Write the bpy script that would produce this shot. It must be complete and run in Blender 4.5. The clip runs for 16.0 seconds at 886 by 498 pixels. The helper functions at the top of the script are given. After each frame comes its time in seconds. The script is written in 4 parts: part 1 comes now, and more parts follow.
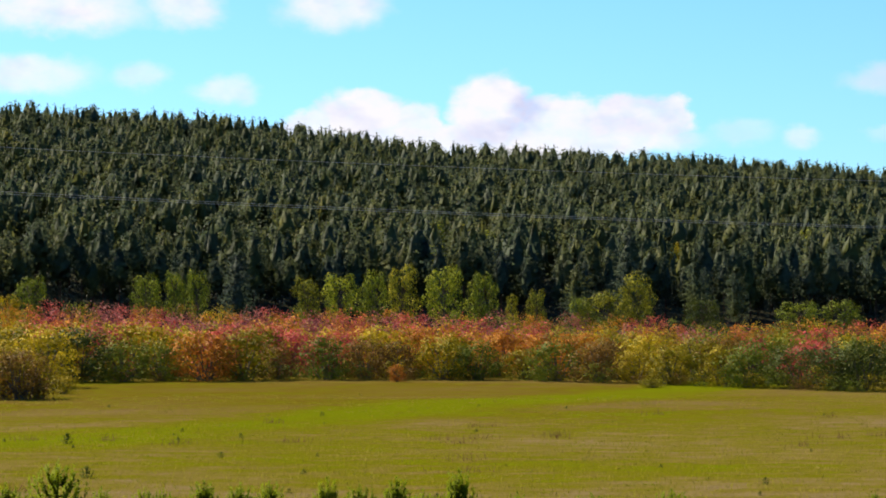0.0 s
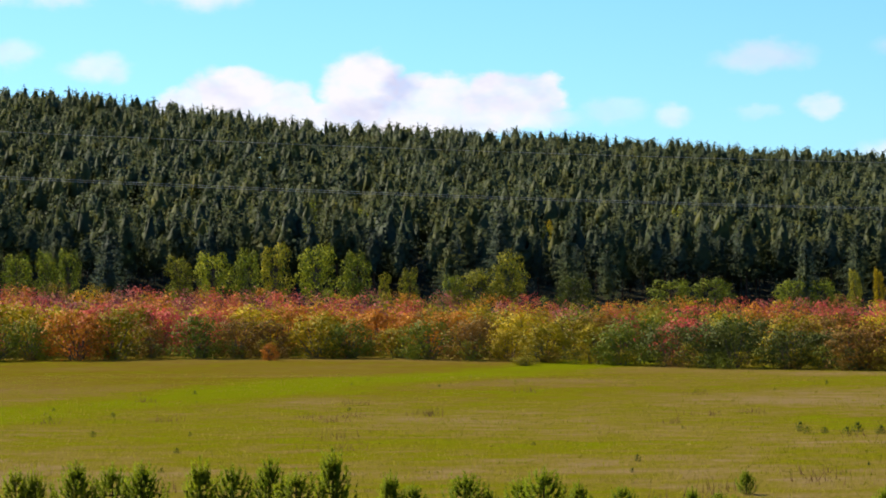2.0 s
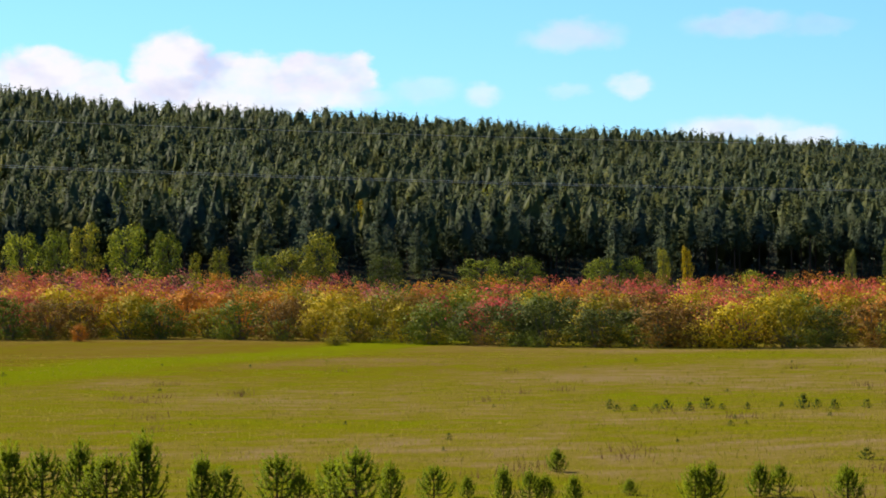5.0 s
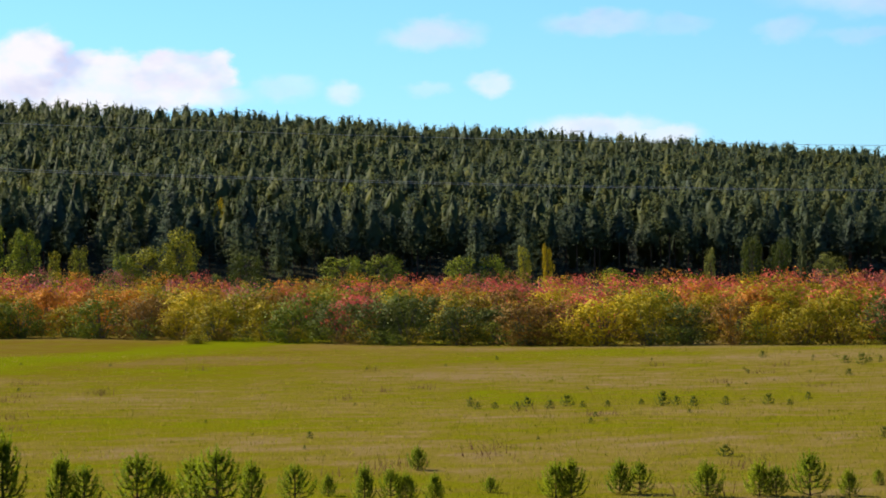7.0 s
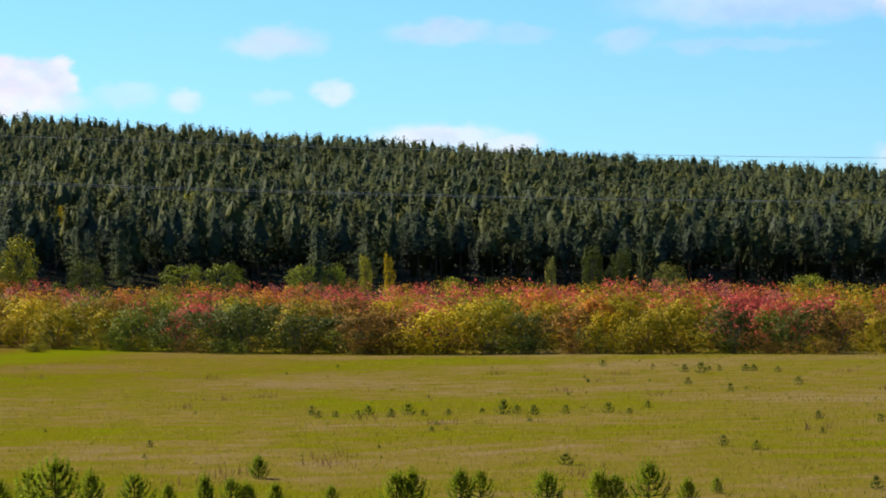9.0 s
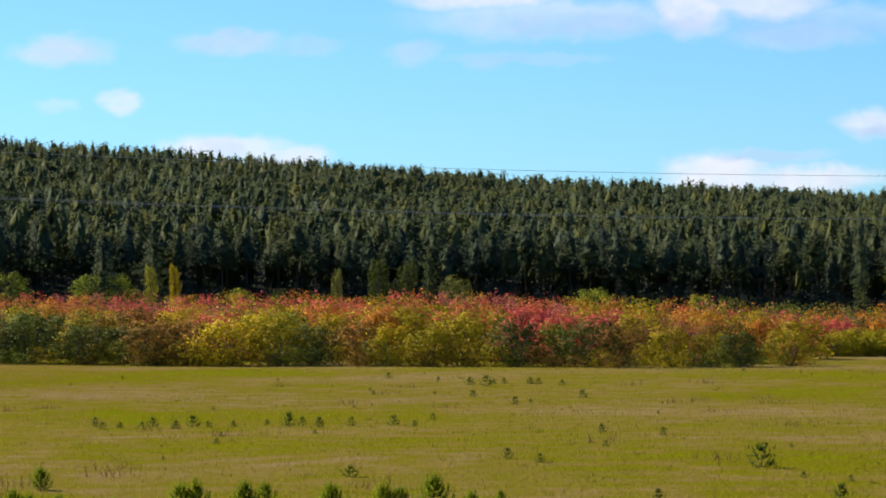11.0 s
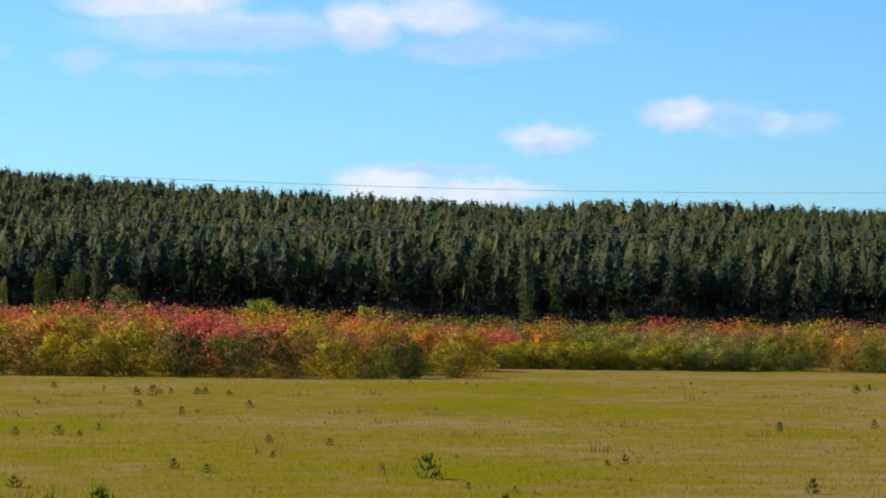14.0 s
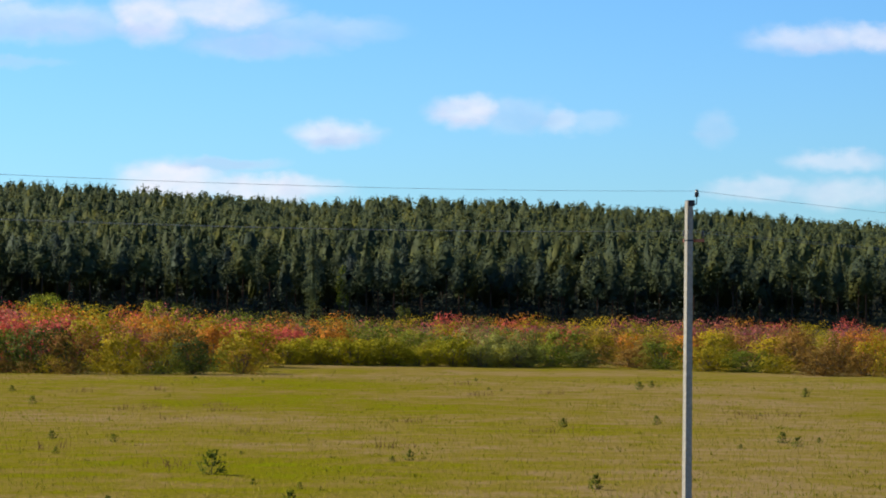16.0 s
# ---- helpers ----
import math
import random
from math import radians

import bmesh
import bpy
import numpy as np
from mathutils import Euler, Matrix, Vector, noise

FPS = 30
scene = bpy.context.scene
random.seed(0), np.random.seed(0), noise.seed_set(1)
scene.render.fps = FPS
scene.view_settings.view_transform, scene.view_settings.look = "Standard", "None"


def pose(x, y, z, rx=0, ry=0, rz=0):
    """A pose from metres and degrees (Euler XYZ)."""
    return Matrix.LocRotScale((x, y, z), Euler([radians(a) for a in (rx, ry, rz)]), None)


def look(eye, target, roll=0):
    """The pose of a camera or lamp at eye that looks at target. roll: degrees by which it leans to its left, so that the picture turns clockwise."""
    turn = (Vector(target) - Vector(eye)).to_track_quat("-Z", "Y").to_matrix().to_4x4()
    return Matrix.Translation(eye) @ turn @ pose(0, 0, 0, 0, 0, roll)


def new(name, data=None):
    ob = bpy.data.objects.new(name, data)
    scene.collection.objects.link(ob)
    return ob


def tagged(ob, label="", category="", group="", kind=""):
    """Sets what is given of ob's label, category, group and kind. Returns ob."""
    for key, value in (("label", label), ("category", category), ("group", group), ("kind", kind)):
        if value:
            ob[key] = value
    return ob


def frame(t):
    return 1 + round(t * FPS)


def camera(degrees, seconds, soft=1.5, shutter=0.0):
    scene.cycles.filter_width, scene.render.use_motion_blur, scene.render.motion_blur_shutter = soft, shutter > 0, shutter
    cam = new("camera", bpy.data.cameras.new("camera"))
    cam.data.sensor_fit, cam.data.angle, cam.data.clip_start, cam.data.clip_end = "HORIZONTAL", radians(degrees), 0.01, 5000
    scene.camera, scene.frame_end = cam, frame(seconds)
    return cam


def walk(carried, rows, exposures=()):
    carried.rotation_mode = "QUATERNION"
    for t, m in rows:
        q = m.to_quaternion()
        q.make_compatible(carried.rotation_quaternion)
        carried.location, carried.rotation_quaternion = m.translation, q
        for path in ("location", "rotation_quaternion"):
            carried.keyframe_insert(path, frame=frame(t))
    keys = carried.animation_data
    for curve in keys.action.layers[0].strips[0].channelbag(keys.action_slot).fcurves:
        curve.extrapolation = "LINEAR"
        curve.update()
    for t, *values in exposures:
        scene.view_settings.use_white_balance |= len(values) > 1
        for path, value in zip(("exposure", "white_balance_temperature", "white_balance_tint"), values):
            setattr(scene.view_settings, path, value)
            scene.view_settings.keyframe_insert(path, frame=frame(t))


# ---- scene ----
# ---- camera and its turn ----
cam = camera(17.82, 16.0, soft=1.9)
EYE = 5.2
ROWS = [
    (0.0, 13.908, 1.550, 0.385),
    (0.5, 13.246, 1.441, 0.371),
    (1.0, 12.606, 1.311, 0.440),
    (1.5, 11.967, 1.184, 0.441),
    (2.0, 11.333, 1.091, 0.510),
    (2.5, 10.682, 0.993, 0.499),
    (3.0, 10.070, 0.908, 0.580),
    (3.5, 9.432, 0.831, 0.584),
    (4.0, 8.802, 0.742, 0.649),
    (6.5, 5.421, 0.562, 0.820),
    (7.0, 4.685, 0.560, 0.832),
    (7.5, 3.924, 0.556, 0.805),
    (8.0, 3.181, 0.599, 0.768),
    (10.5, -1.714, 0.848, 0.374),
    (11.0, -2.860, 0.904, 0.248),
    (11.5, -3.861, 0.918, 0.194),
    (12.0, -4.951, 0.998, 0.092),
    (12.5, -6.052, 1.037, 0.010),
    (13.0, -7.170, 1.078, -0.085),
    (13.5, -8.463, 1.106, -0.184),
    (14.0, -9.577, 1.123, -0.292),
    (14.5, -10.643, 1.141, -0.401),
    (15.0, -11.709, 1.120, -0.456),
    (15.5, -12.781, 1.095, -0.426),
    (16.0, -13.914, 1.073, -0.512),
]
walk(cam, [(t, pose(0, 0, EYE, 90 + pitch, roll, yaw)) for t, yaw, pitch, roll in ROWS],
     [(0.0, 1.00, 6500, 10), (8.0, 0.97, 6450, 10), (16.0, 0.91, 6330, 10)])

# Bearings are written in milliradians x 5 from the first view; F turns them into radians.
F, MID = 5000.0, 1213.0


def bearing(u):
    return (u - MID) / F


def spot(u, d):
    """Plan position at bearing u and distance d from the viewpoint."""
    a = bearing(u)
    return d * math.sin(a), d * math.cos(a)


# ---- world, sun, exposure ----
SUN_EL, SUN_AZ = radians(33), radians(-45)
world = bpy.data.worlds.new("sky")
scene.world = world
world.use_nodes = True
wt = world.node_tree
wt.nodes.clear()


def wmath(op, a, b=None, c=None, clamp=False):
    n = wt.nodes.new("ShaderNodeMath")
    n.operation, n.use_clamp = op, clamp
    for i, v in enumerate((a, b, c)):
        if v is None:
            continue
        if isinstance(v, (int, float)):
            n.inputs[i].default_value = v
        else:
            wt.links.new(v, n.inputs[i])
    return n.outputs[0]


sky = wt.nodes.new("ShaderNodeTexSky")
sky.sky_type = "NISHITA"
sky.sun_disc = False
sky.sun_elevation, sky.sun_rotation = SUN_EL, SUN_AZ
sky.altitude, sky.air_density, sky.dust_density, sky.ozone_density = 250, 1.0, 0.25, 2.0
tint = wt.nodes.new("ShaderNodeMix")
tint.data_type, tint.blend_type = "RGBA", "MULTIPLY"
tint.inputs[0].default_value = 1.0
tint.inputs[7].default_value = (0.49, 0.86, 1.29, 1)
wt.links.new(sky.outputs[0], tint.inputs[6])
coord = wt.nodes.new("ShaderNodeTexCoord")
sep = wt.nodes.new("ShaderNodeSeparateXYZ")
wt.links.new(coord.outputs["Generated"], sep.inputs[0])
az = wmath("ARCTAN2", sep.outputs[0], sep.outputs[1])
el = wmath("ARCSINE", sep.outputs[2])
cu = wmath("MULTIPLY_ADD", az, F, MID)
ce = wmath("MULTIPLY", el, F)
comb = wt.nodes.new("ShaderNodeCombineXYZ")
wt.links.new(cu, comb.inputs[0])
wt.links.new(ce, comb.inputs[1])


def wnoise(scale, detail, off=0.0):
    add = wt.nodes.new("ShaderNodeVectorMath")
    add.operation = "MULTIPLY_ADD"
    wt.links.new(comb.outputs[0], add.inputs[0])
    add.inputs[1].default_value = (scale, scale * 1.5, 1)
    add.inputs[2].default_value = (off, off, off)
    n = wt.nodes.new("ShaderNodeTexNoise")
    n.inputs["Scale"].default_value = 1.0
    n.inputs["Detail"].default_value = detail
    n.inputs["Roughness"].default_value = 0.55
    wt.links.new(add.outputs[0], n.inputs["Vector"])
    return n


warp = wnoise(0.017, 6)
wsub = wt.nodes.new("ShaderNodeVectorMath")
wsub.operation = "MULTIPLY_ADD"
wt.links.new(warp.outputs["Color"], wsub.inputs[0])
wsub.inputs[1].default_value = (64, 46, 0)
wt.links.new(comb.outputs[0], wsub.inputs[2])
wcen = wt.nodes.new("ShaderNodeVectorMath")
wcen.operation = "ADD"
wcen.inputs[1].default_value = (-32, -23, 0)
wt.links.new(wsub.outputs[0], wcen.inputs[0])


def puff(u, e, w, h):
    n = wt.nodes.new("ShaderNodeVectorMath")
    n.operation = "MULTIPLY_ADD"
    wt.links.new(wcen.outputs[0], n.inputs[0])
    n.inputs[1].default_value = (1 / w, 1 / h, 0)
    n.inputs[2].default_value = (-u / w, -e / h, 0)
    s = wt.nodes.new("ShaderNodeVectorMath")
    s.operation = "LENGTH"
    wt.links.new(n.outputs[0], s.inputs[0])
    return s.outputs["Value"]


def clouds(puffs, outer=1.35, inner=0.45):
    """Cover of a group of puffs (bearing, height, half width, half height, thickness)."""
    out = None
    for u, e, w, h, k in puffs:
        m = wt.nodes.new("ShaderNodeMapRange")
        m.interpolation_type = "SMOOTHSTEP"
        m.inputs["From Min"].default_value, m.inputs["From Max"].default_value = outer, inner
        m.inputs["To Min"].default_value, m.inputs["To Max"].default_value = 0, k
        wt.links.new(puff(u, e, w, h), m.inputs["Value"])
        out = m.outputs[0] if out is None else wmath("MAXIMUM", out, m.outputs[0])
    return out


CUMULUS = clouds([(88, 378, 74, 64, 1), (-140, 374, 84, 45, 0.96), (-225, 350, 64, 32, 0.8), (-45, 352, 52, 44, 0.85), (205, 364, 90, 42, 0.9), (340, 360, 100, 44, 0.94), (405, 372, 42, 30, 0.85), (116, 325, 340, 36, 0.9)], 1.18, 0.76)
WISPS = clouds([(-192, 562, 92, 42, 0.8), (-452, 563, 70, 36, 0.75), (-680, 555, 170, 38, 0.85), (-719, 446, 110, 34, 0.7), (-532, 442, 50, 26, 0.45), (-383, 417, 58, 26, 0.6),
                (796, 429, 85, 26, 0.5), (634, 329, 30, 22, 0.5), (530, 340, 60, 22, 0.3)])
FAIR = clouds([(1086, 444, 92, 22, 0.42), (1222, 436, 60, 18, 0.22), (1413, 427, 48, 20, 0.32), (1533, 412, 48, 16, 0.25), (894, 340, 36, 20, 0.59), (780, 335, 42, 12, 0.25),
               (1083, 257, 115, 24, 0.71), (1190, 245, 75, 17, 0.67)])
BANK = clouds([(1540, 525, 150, 28, 0.72), (1905, 494, 70, 44, 0.68), (2030, 510, 115, 38, 0.62), (1660, 484, 240, 36, 0.42), (2090, 452, 130, 24, 0.34), (2190, 478, 150, 28, 0.26), (1610, 414, 140, 12, 0.22),
               (2236, 295, 78, 27, 0.63), (2463, 338, 62, 30, 0.67), (2550, 330, 80, 30, 0.25)])
EAST = clouds([(2630, 322, 40, 26, 0.38), (2690, 322, 55, 20, 0.21), (1945, 210, 95, 36, 0.80), (2105, 198, 140, 24, 0.71), (2047, 238, 100, 13, 0.34), (3077, 466, 115, 28, 0.52),
               (3200, 468, 90, 24, 0.59), (3118, 253, 85, 20, 0.46), (2905, 307, 36, 30, 0.21), (2980, 203, 95, 22, 0.42), (3130, 198, 100, 26, 0.42)])
cover = CUMULUS
for g in (WISPS, FAIR, BANK, EAST):
    cover = wmath("MAXIMUM", cover, g)
fine = wnoise(0.02, 6, 7.3)
ragged = wmath("MULTIPLY_ADD", fine.outputs[0], 0.9, -0.45)
cover = wmath("MULTIPLY", cover, wmath("ADD", 1.0, ragged), None, True)
# cloud body: sunlit white, greyer on the side away from the sun
body = wnoise(0.011, 3, 2.1)
grey = wt.nodes.new("ShaderNodeMix")
grey.data_type = "RGBA"
SHADE = clouds([(1086, 444, 110, 32, 0.6), (1222, 436, 80, 24, 0.6), (1413, 427, 60, 26, 0.6), (796, 432, 95, 32, 0.5), (1533, 412, 60, 22, 0.7), (1610, 414, 150, 16, 0.7), (150, 378, 36, 32, 0.75), (110, 352, 60, 16, 0.5), (70, 335, 60, 22, 0.6), (330, 350, 90, 24, 0.35), (1740, 470, 260, 26, 0.75), (2047, 238, 105, 13, 0.9), (2100, 456, 190, 34, 0.8), (1860, 465, 90, 20, 0.5), (3100, 448, 130, 14, 0.6), (2238, 284, 70, 14, 0.6), (2480, 318, 70, 14, 0.5),
                (2280, 285, 60, 16, 0.6), (2560, 325, 80, 24, 0.7), (2905, 300, 36, 28, 0.6)], 1.3, 0.3)
wt.links.new(wmath("SUBTRACT", wmath("MULTIPLY_ADD", body.outputs[0], 2.2, -0.12, True), SHADE, None, True), grey.inputs[0])
grey.inputs[6].default_value = (5.7, 5.9, 7.8, 1)
grey.inputs[7].default_value = (8.3, 8.1, 8.7, 1)
mix = wt.nodes.new("ShaderNodeMix")
mix.data_type = "RGBA"
wt.links.new(cover, mix.inputs[0])
wt.links.new(tint.outputs[2], mix.inputs[6])
wt.links.new(grey.outputs[2], mix.inputs[7])
bg = wt.nodes.new("ShaderNodeBackground")
bg.inputs["Strength"].default_value = 0.0600
wt.links.new(mix.outputs[2], bg.inputs[0])
wo = wt.nodes.new("ShaderNodeOutputWorld")
wt.links.new(bg.outputs[0], wo.inputs[0])

sun = new("sun", bpy.data.lights.new("sun", "SUN"))
sun.data.energy, sun.data.angle, sun.data.color = 5.0, radians(0.53), (1.0, 0.89, 0.68)
sun_dir = Vector((math.sin(SUN_AZ) * math.cos(SUN_EL), math.cos(SUN_AZ) * math.cos(SUN_EL), math.sin(SUN_EL)))
sun.matrix_world = look((0, 0, 300), Vector((0, 0, 300)) - sun_dir)


# ---- materials ----
def material(name):
    m = bpy.data.materials.new(name)
    m.use_nodes = True
    m.node_tree.nodes.clear()
    return m, m.node_tree


def node(nt, kind, ins=None, **attrs):
    n = nt.nodes.new(kind)
    if "data_type" in attrs:
        n.data_type = attrs["data_type"]
    if "blend_type" in attrs:
        n.blend_type = attrs["blend_type"]
    if "operation" in attrs:
        n.operation = attrs["operation"]
    for k, v in (ins or {}).items():
        if hasattr(v, "is_output"):
            nt.links.new(v, n.inputs[k])
        else:
            n.inputs[k].default_value = v
    return n


def ramp(nt, fac, stops):
    r = nt.nodes.new("ShaderNodeValToRGB")
    while len(r.color_ramp.elements) < len(stops):
        r.color_ramp.elements.new(0.5)
    for e, (p, c) in zip(r.color_ramp.elements, stops):
        e.position, e.color = p, (*c, 1)
    nt.links.new(fac, r.inputs[0])
    return r.outputs[0]


def leafy(name, stops, glow=0.26, scale=0.7, island=0.18, patch=1.1):
    """Foliage: colours run over stops from leaf to leaf and in patches; light comes through the leaves."""
    m, nt = material(name)
    geo = node(nt, "ShaderNodeNewGeometry")
    info = node(nt, "ShaderNodeObjectInfo")
    tex = node(nt, "ShaderNodeTexNoise", {"Vector": geo.outputs["Position"], "Scale": scale, "Detail": 2.0})
    a = node(nt, "ShaderNodeMath", {0: geo.outputs["Random Per Island"], 1: island}, operation="MULTIPLY")
    b = node(nt, "ShaderNodeMath", {0: tex.outputs[0], 1: patch, 2: a.outputs[0]}, operation="MULTIPLY_ADD")
    c = node(nt, "ShaderNodeMath", {0: info.outputs["Random"], 1: 0.3, 2: b.outputs[0]}, operation="MULTIPLY_ADD")
    d = node(nt, "ShaderNodeMath", {0: c.outputs[0], 1: 0.35 - 0.5 * patch - 0.5 * island}, operation="ADD")
    col = ramp(nt, d.outputs[0], stops)
    p = node(nt, "ShaderNodeBsdfPrincipled", {"Base Color": col, "Roughness": 0.75, "Specular IOR Level": 0.05})
    tr = node(nt, "ShaderNodeBsdfTranslucent", {"Color": col})
    mx = node(nt, "ShaderNodeMixShader", {0: glow, 1: p.outputs[0], 2: tr.outputs[0]})
    o = node(nt, "ShaderNodeOutputMaterial", {0: mx.outputs[0]})
    return m


def bark(name, low, high, scale=14):
    m, nt = material(name)
    tc = node(nt, "ShaderNodeTexCoord")
    tex = node(nt, "ShaderNodeTexNoise", {"Vector": tc.outputs["Object"], "Scale": scale, "Detail": 5.0})
    col = ramp(nt, tex.outputs[0], [(0.3, low), (0.7, high)])
    bp = node(nt, "ShaderNodeBump", {"Strength": 0.6, "Distance": 0.03, "Height": tex.outputs[0]})
    p = node(nt, "ShaderNodeBsdfPrincipled", {"Base Color": col, "Roughness": 0.95, "Specular IOR Level": 0.0, "Normal": bp.outputs[0]})
    node(nt, "ShaderNodeOutputMaterial", {0: p.outputs[0]})
    return m


M_BARK = bark("bark_grey", (0.05, 0.04, 0.03), (0.16, 0.13, 0.10))
M_PINE_BARK = bark("bark_pine", (0.03, 0.020, 0.015), (0.11, 0.062, 0.04), 3)
# the darkest needle tone is lifted and blued to stand in for distance haze
M_PINE = leafy("pine_needles", [(0.1, (0.050, 0.070, 0.064)), (0.45, (0.062, 0.086, 0.052)), (0.75, (0.090, 0.104, 0.036)), (1.0, (0.14, 0.135, 0.028))], 0.48, 0.10, 0.14, 1.3)
M_YOUNG = leafy("young_pine_needles", [(0.1, (0.095, 0.145, 0.006)), (0.5, (0.165, 0.215, 0.008)), (0.9, (0.27, 0.30, 0.010))], 0.55, 4.0)
M_LEAF = {
    "R": leafy("leaf_crimson", [(0.1, (0.25, 0.040, 0.036)), (0.5, (0.47, 0.072, 0.068)), (0.9, (0.52, 0.16, 0.050))]),
    "P": leafy("leaf_mauve", [(0.1, (0.19, 0.052, 0.060)), (0.5, (0.31, 0.082, 0.092)), (0.9, (0.38, 0.14, 0.06))]),
    "O": leafy("leaf_orange", [(0.1, (0.24, 0.092, 0.012)), (0.5, (0.44, 0.155, 0.018)), (0.9, (0.50, 0.28, 0.018))]),
    "B": leafy("leaf_rust", [(0.1, (0.090, 0.064, 0.014)), (0.5, (0.19, 0.105, 0.020)), (0.9, (0.31, 0.160, 0.028))]),
    "Y": leafy("leaf_yellow", [(0.1, (0.22, 0.165, 0.008)), (0.5, (0.43, 0.315, 0.010)), (0.9, (0.53, 0.40, 0.016))]),
    "L": leafy("leaf_olive", [(0.1, (0.100, 0.095, 0.005)), (0.5, (0.235, 0.190, 0.007)), (0.9, (0.42, 0.29, 0.010))]),
    "G": leafy("leaf_green", [(0.1, (0.055, 0.083, 0.009)), (0.5, (0.118, 0.150, 0.013)), (0.9, (0.225, 0.215, 0.018))]),
    "D": leafy("leaf_dark_green", [(0.1, (0.032, 0.047, 0.012)), (0.5, (0.062, 0.080, 0.014)), (0.9, (0.130, 0.130, 0.018))]),
    "V": leafy("leaf_willow_yellow", [(0.1, (0.10, 0.105, 0.003)), (0.5, (0.22, 0.20, 0.006)), (0.9, (0.38, 0.32, 0.009))]),
    "W": leafy("leaf_willow_silver", [(0.1, (0.09, 0.10, 0.016)), (0.5, (0.17, 0.175, 0.036)), (0.9, (0.26, 0.26, 0.075))]),
}
M_SEED = leafy("seedling_needles", [(0.1, (0.035, 0.055, 0.008)), (0.5, (0.07, 0.095, 0.012)), (0.9, (0.12, 0.14, 0.016))], 0.45, 4.0)
M_LEAF["T"] = leafy("leaf_tree_olive", [(0.1, (0.060, 0.072, 0.012)), (0.5, (0.21, 0.21, 0.020)), (0.9, (0.46, 0.40, 0.028))], 0.22, 0.5, 0.34)
M_LEAF["G2"] = leafy("leaf_tree_green", [(0.1, (0.050, 0.072, 0.012)), (0.5, (0.18, 0.215, 0.020)), (0.9, (0.42, 0.43, 0.028))], 0.22, 0.5, 0.34)
M_WEED = leafy("dry_weed", [(0.1, (0.07, 0.040, 0.018)), (0.5, (0.13, 0.075, 0.035)), (0.9, (0.20, 0.12, 0.05))], 0.4, 2.0)
# near-black bluish leaves: the shade beneath the pines is put into this colour
M_UNDER_SHADE = leafy("understory_shade_leaves", [(0.1, (0.028, 0.040, 0.038)), (0.5, (0.038, 0.052, 0.040)), (0.9, (0.050, 0.062, 0.040))], 0.15)


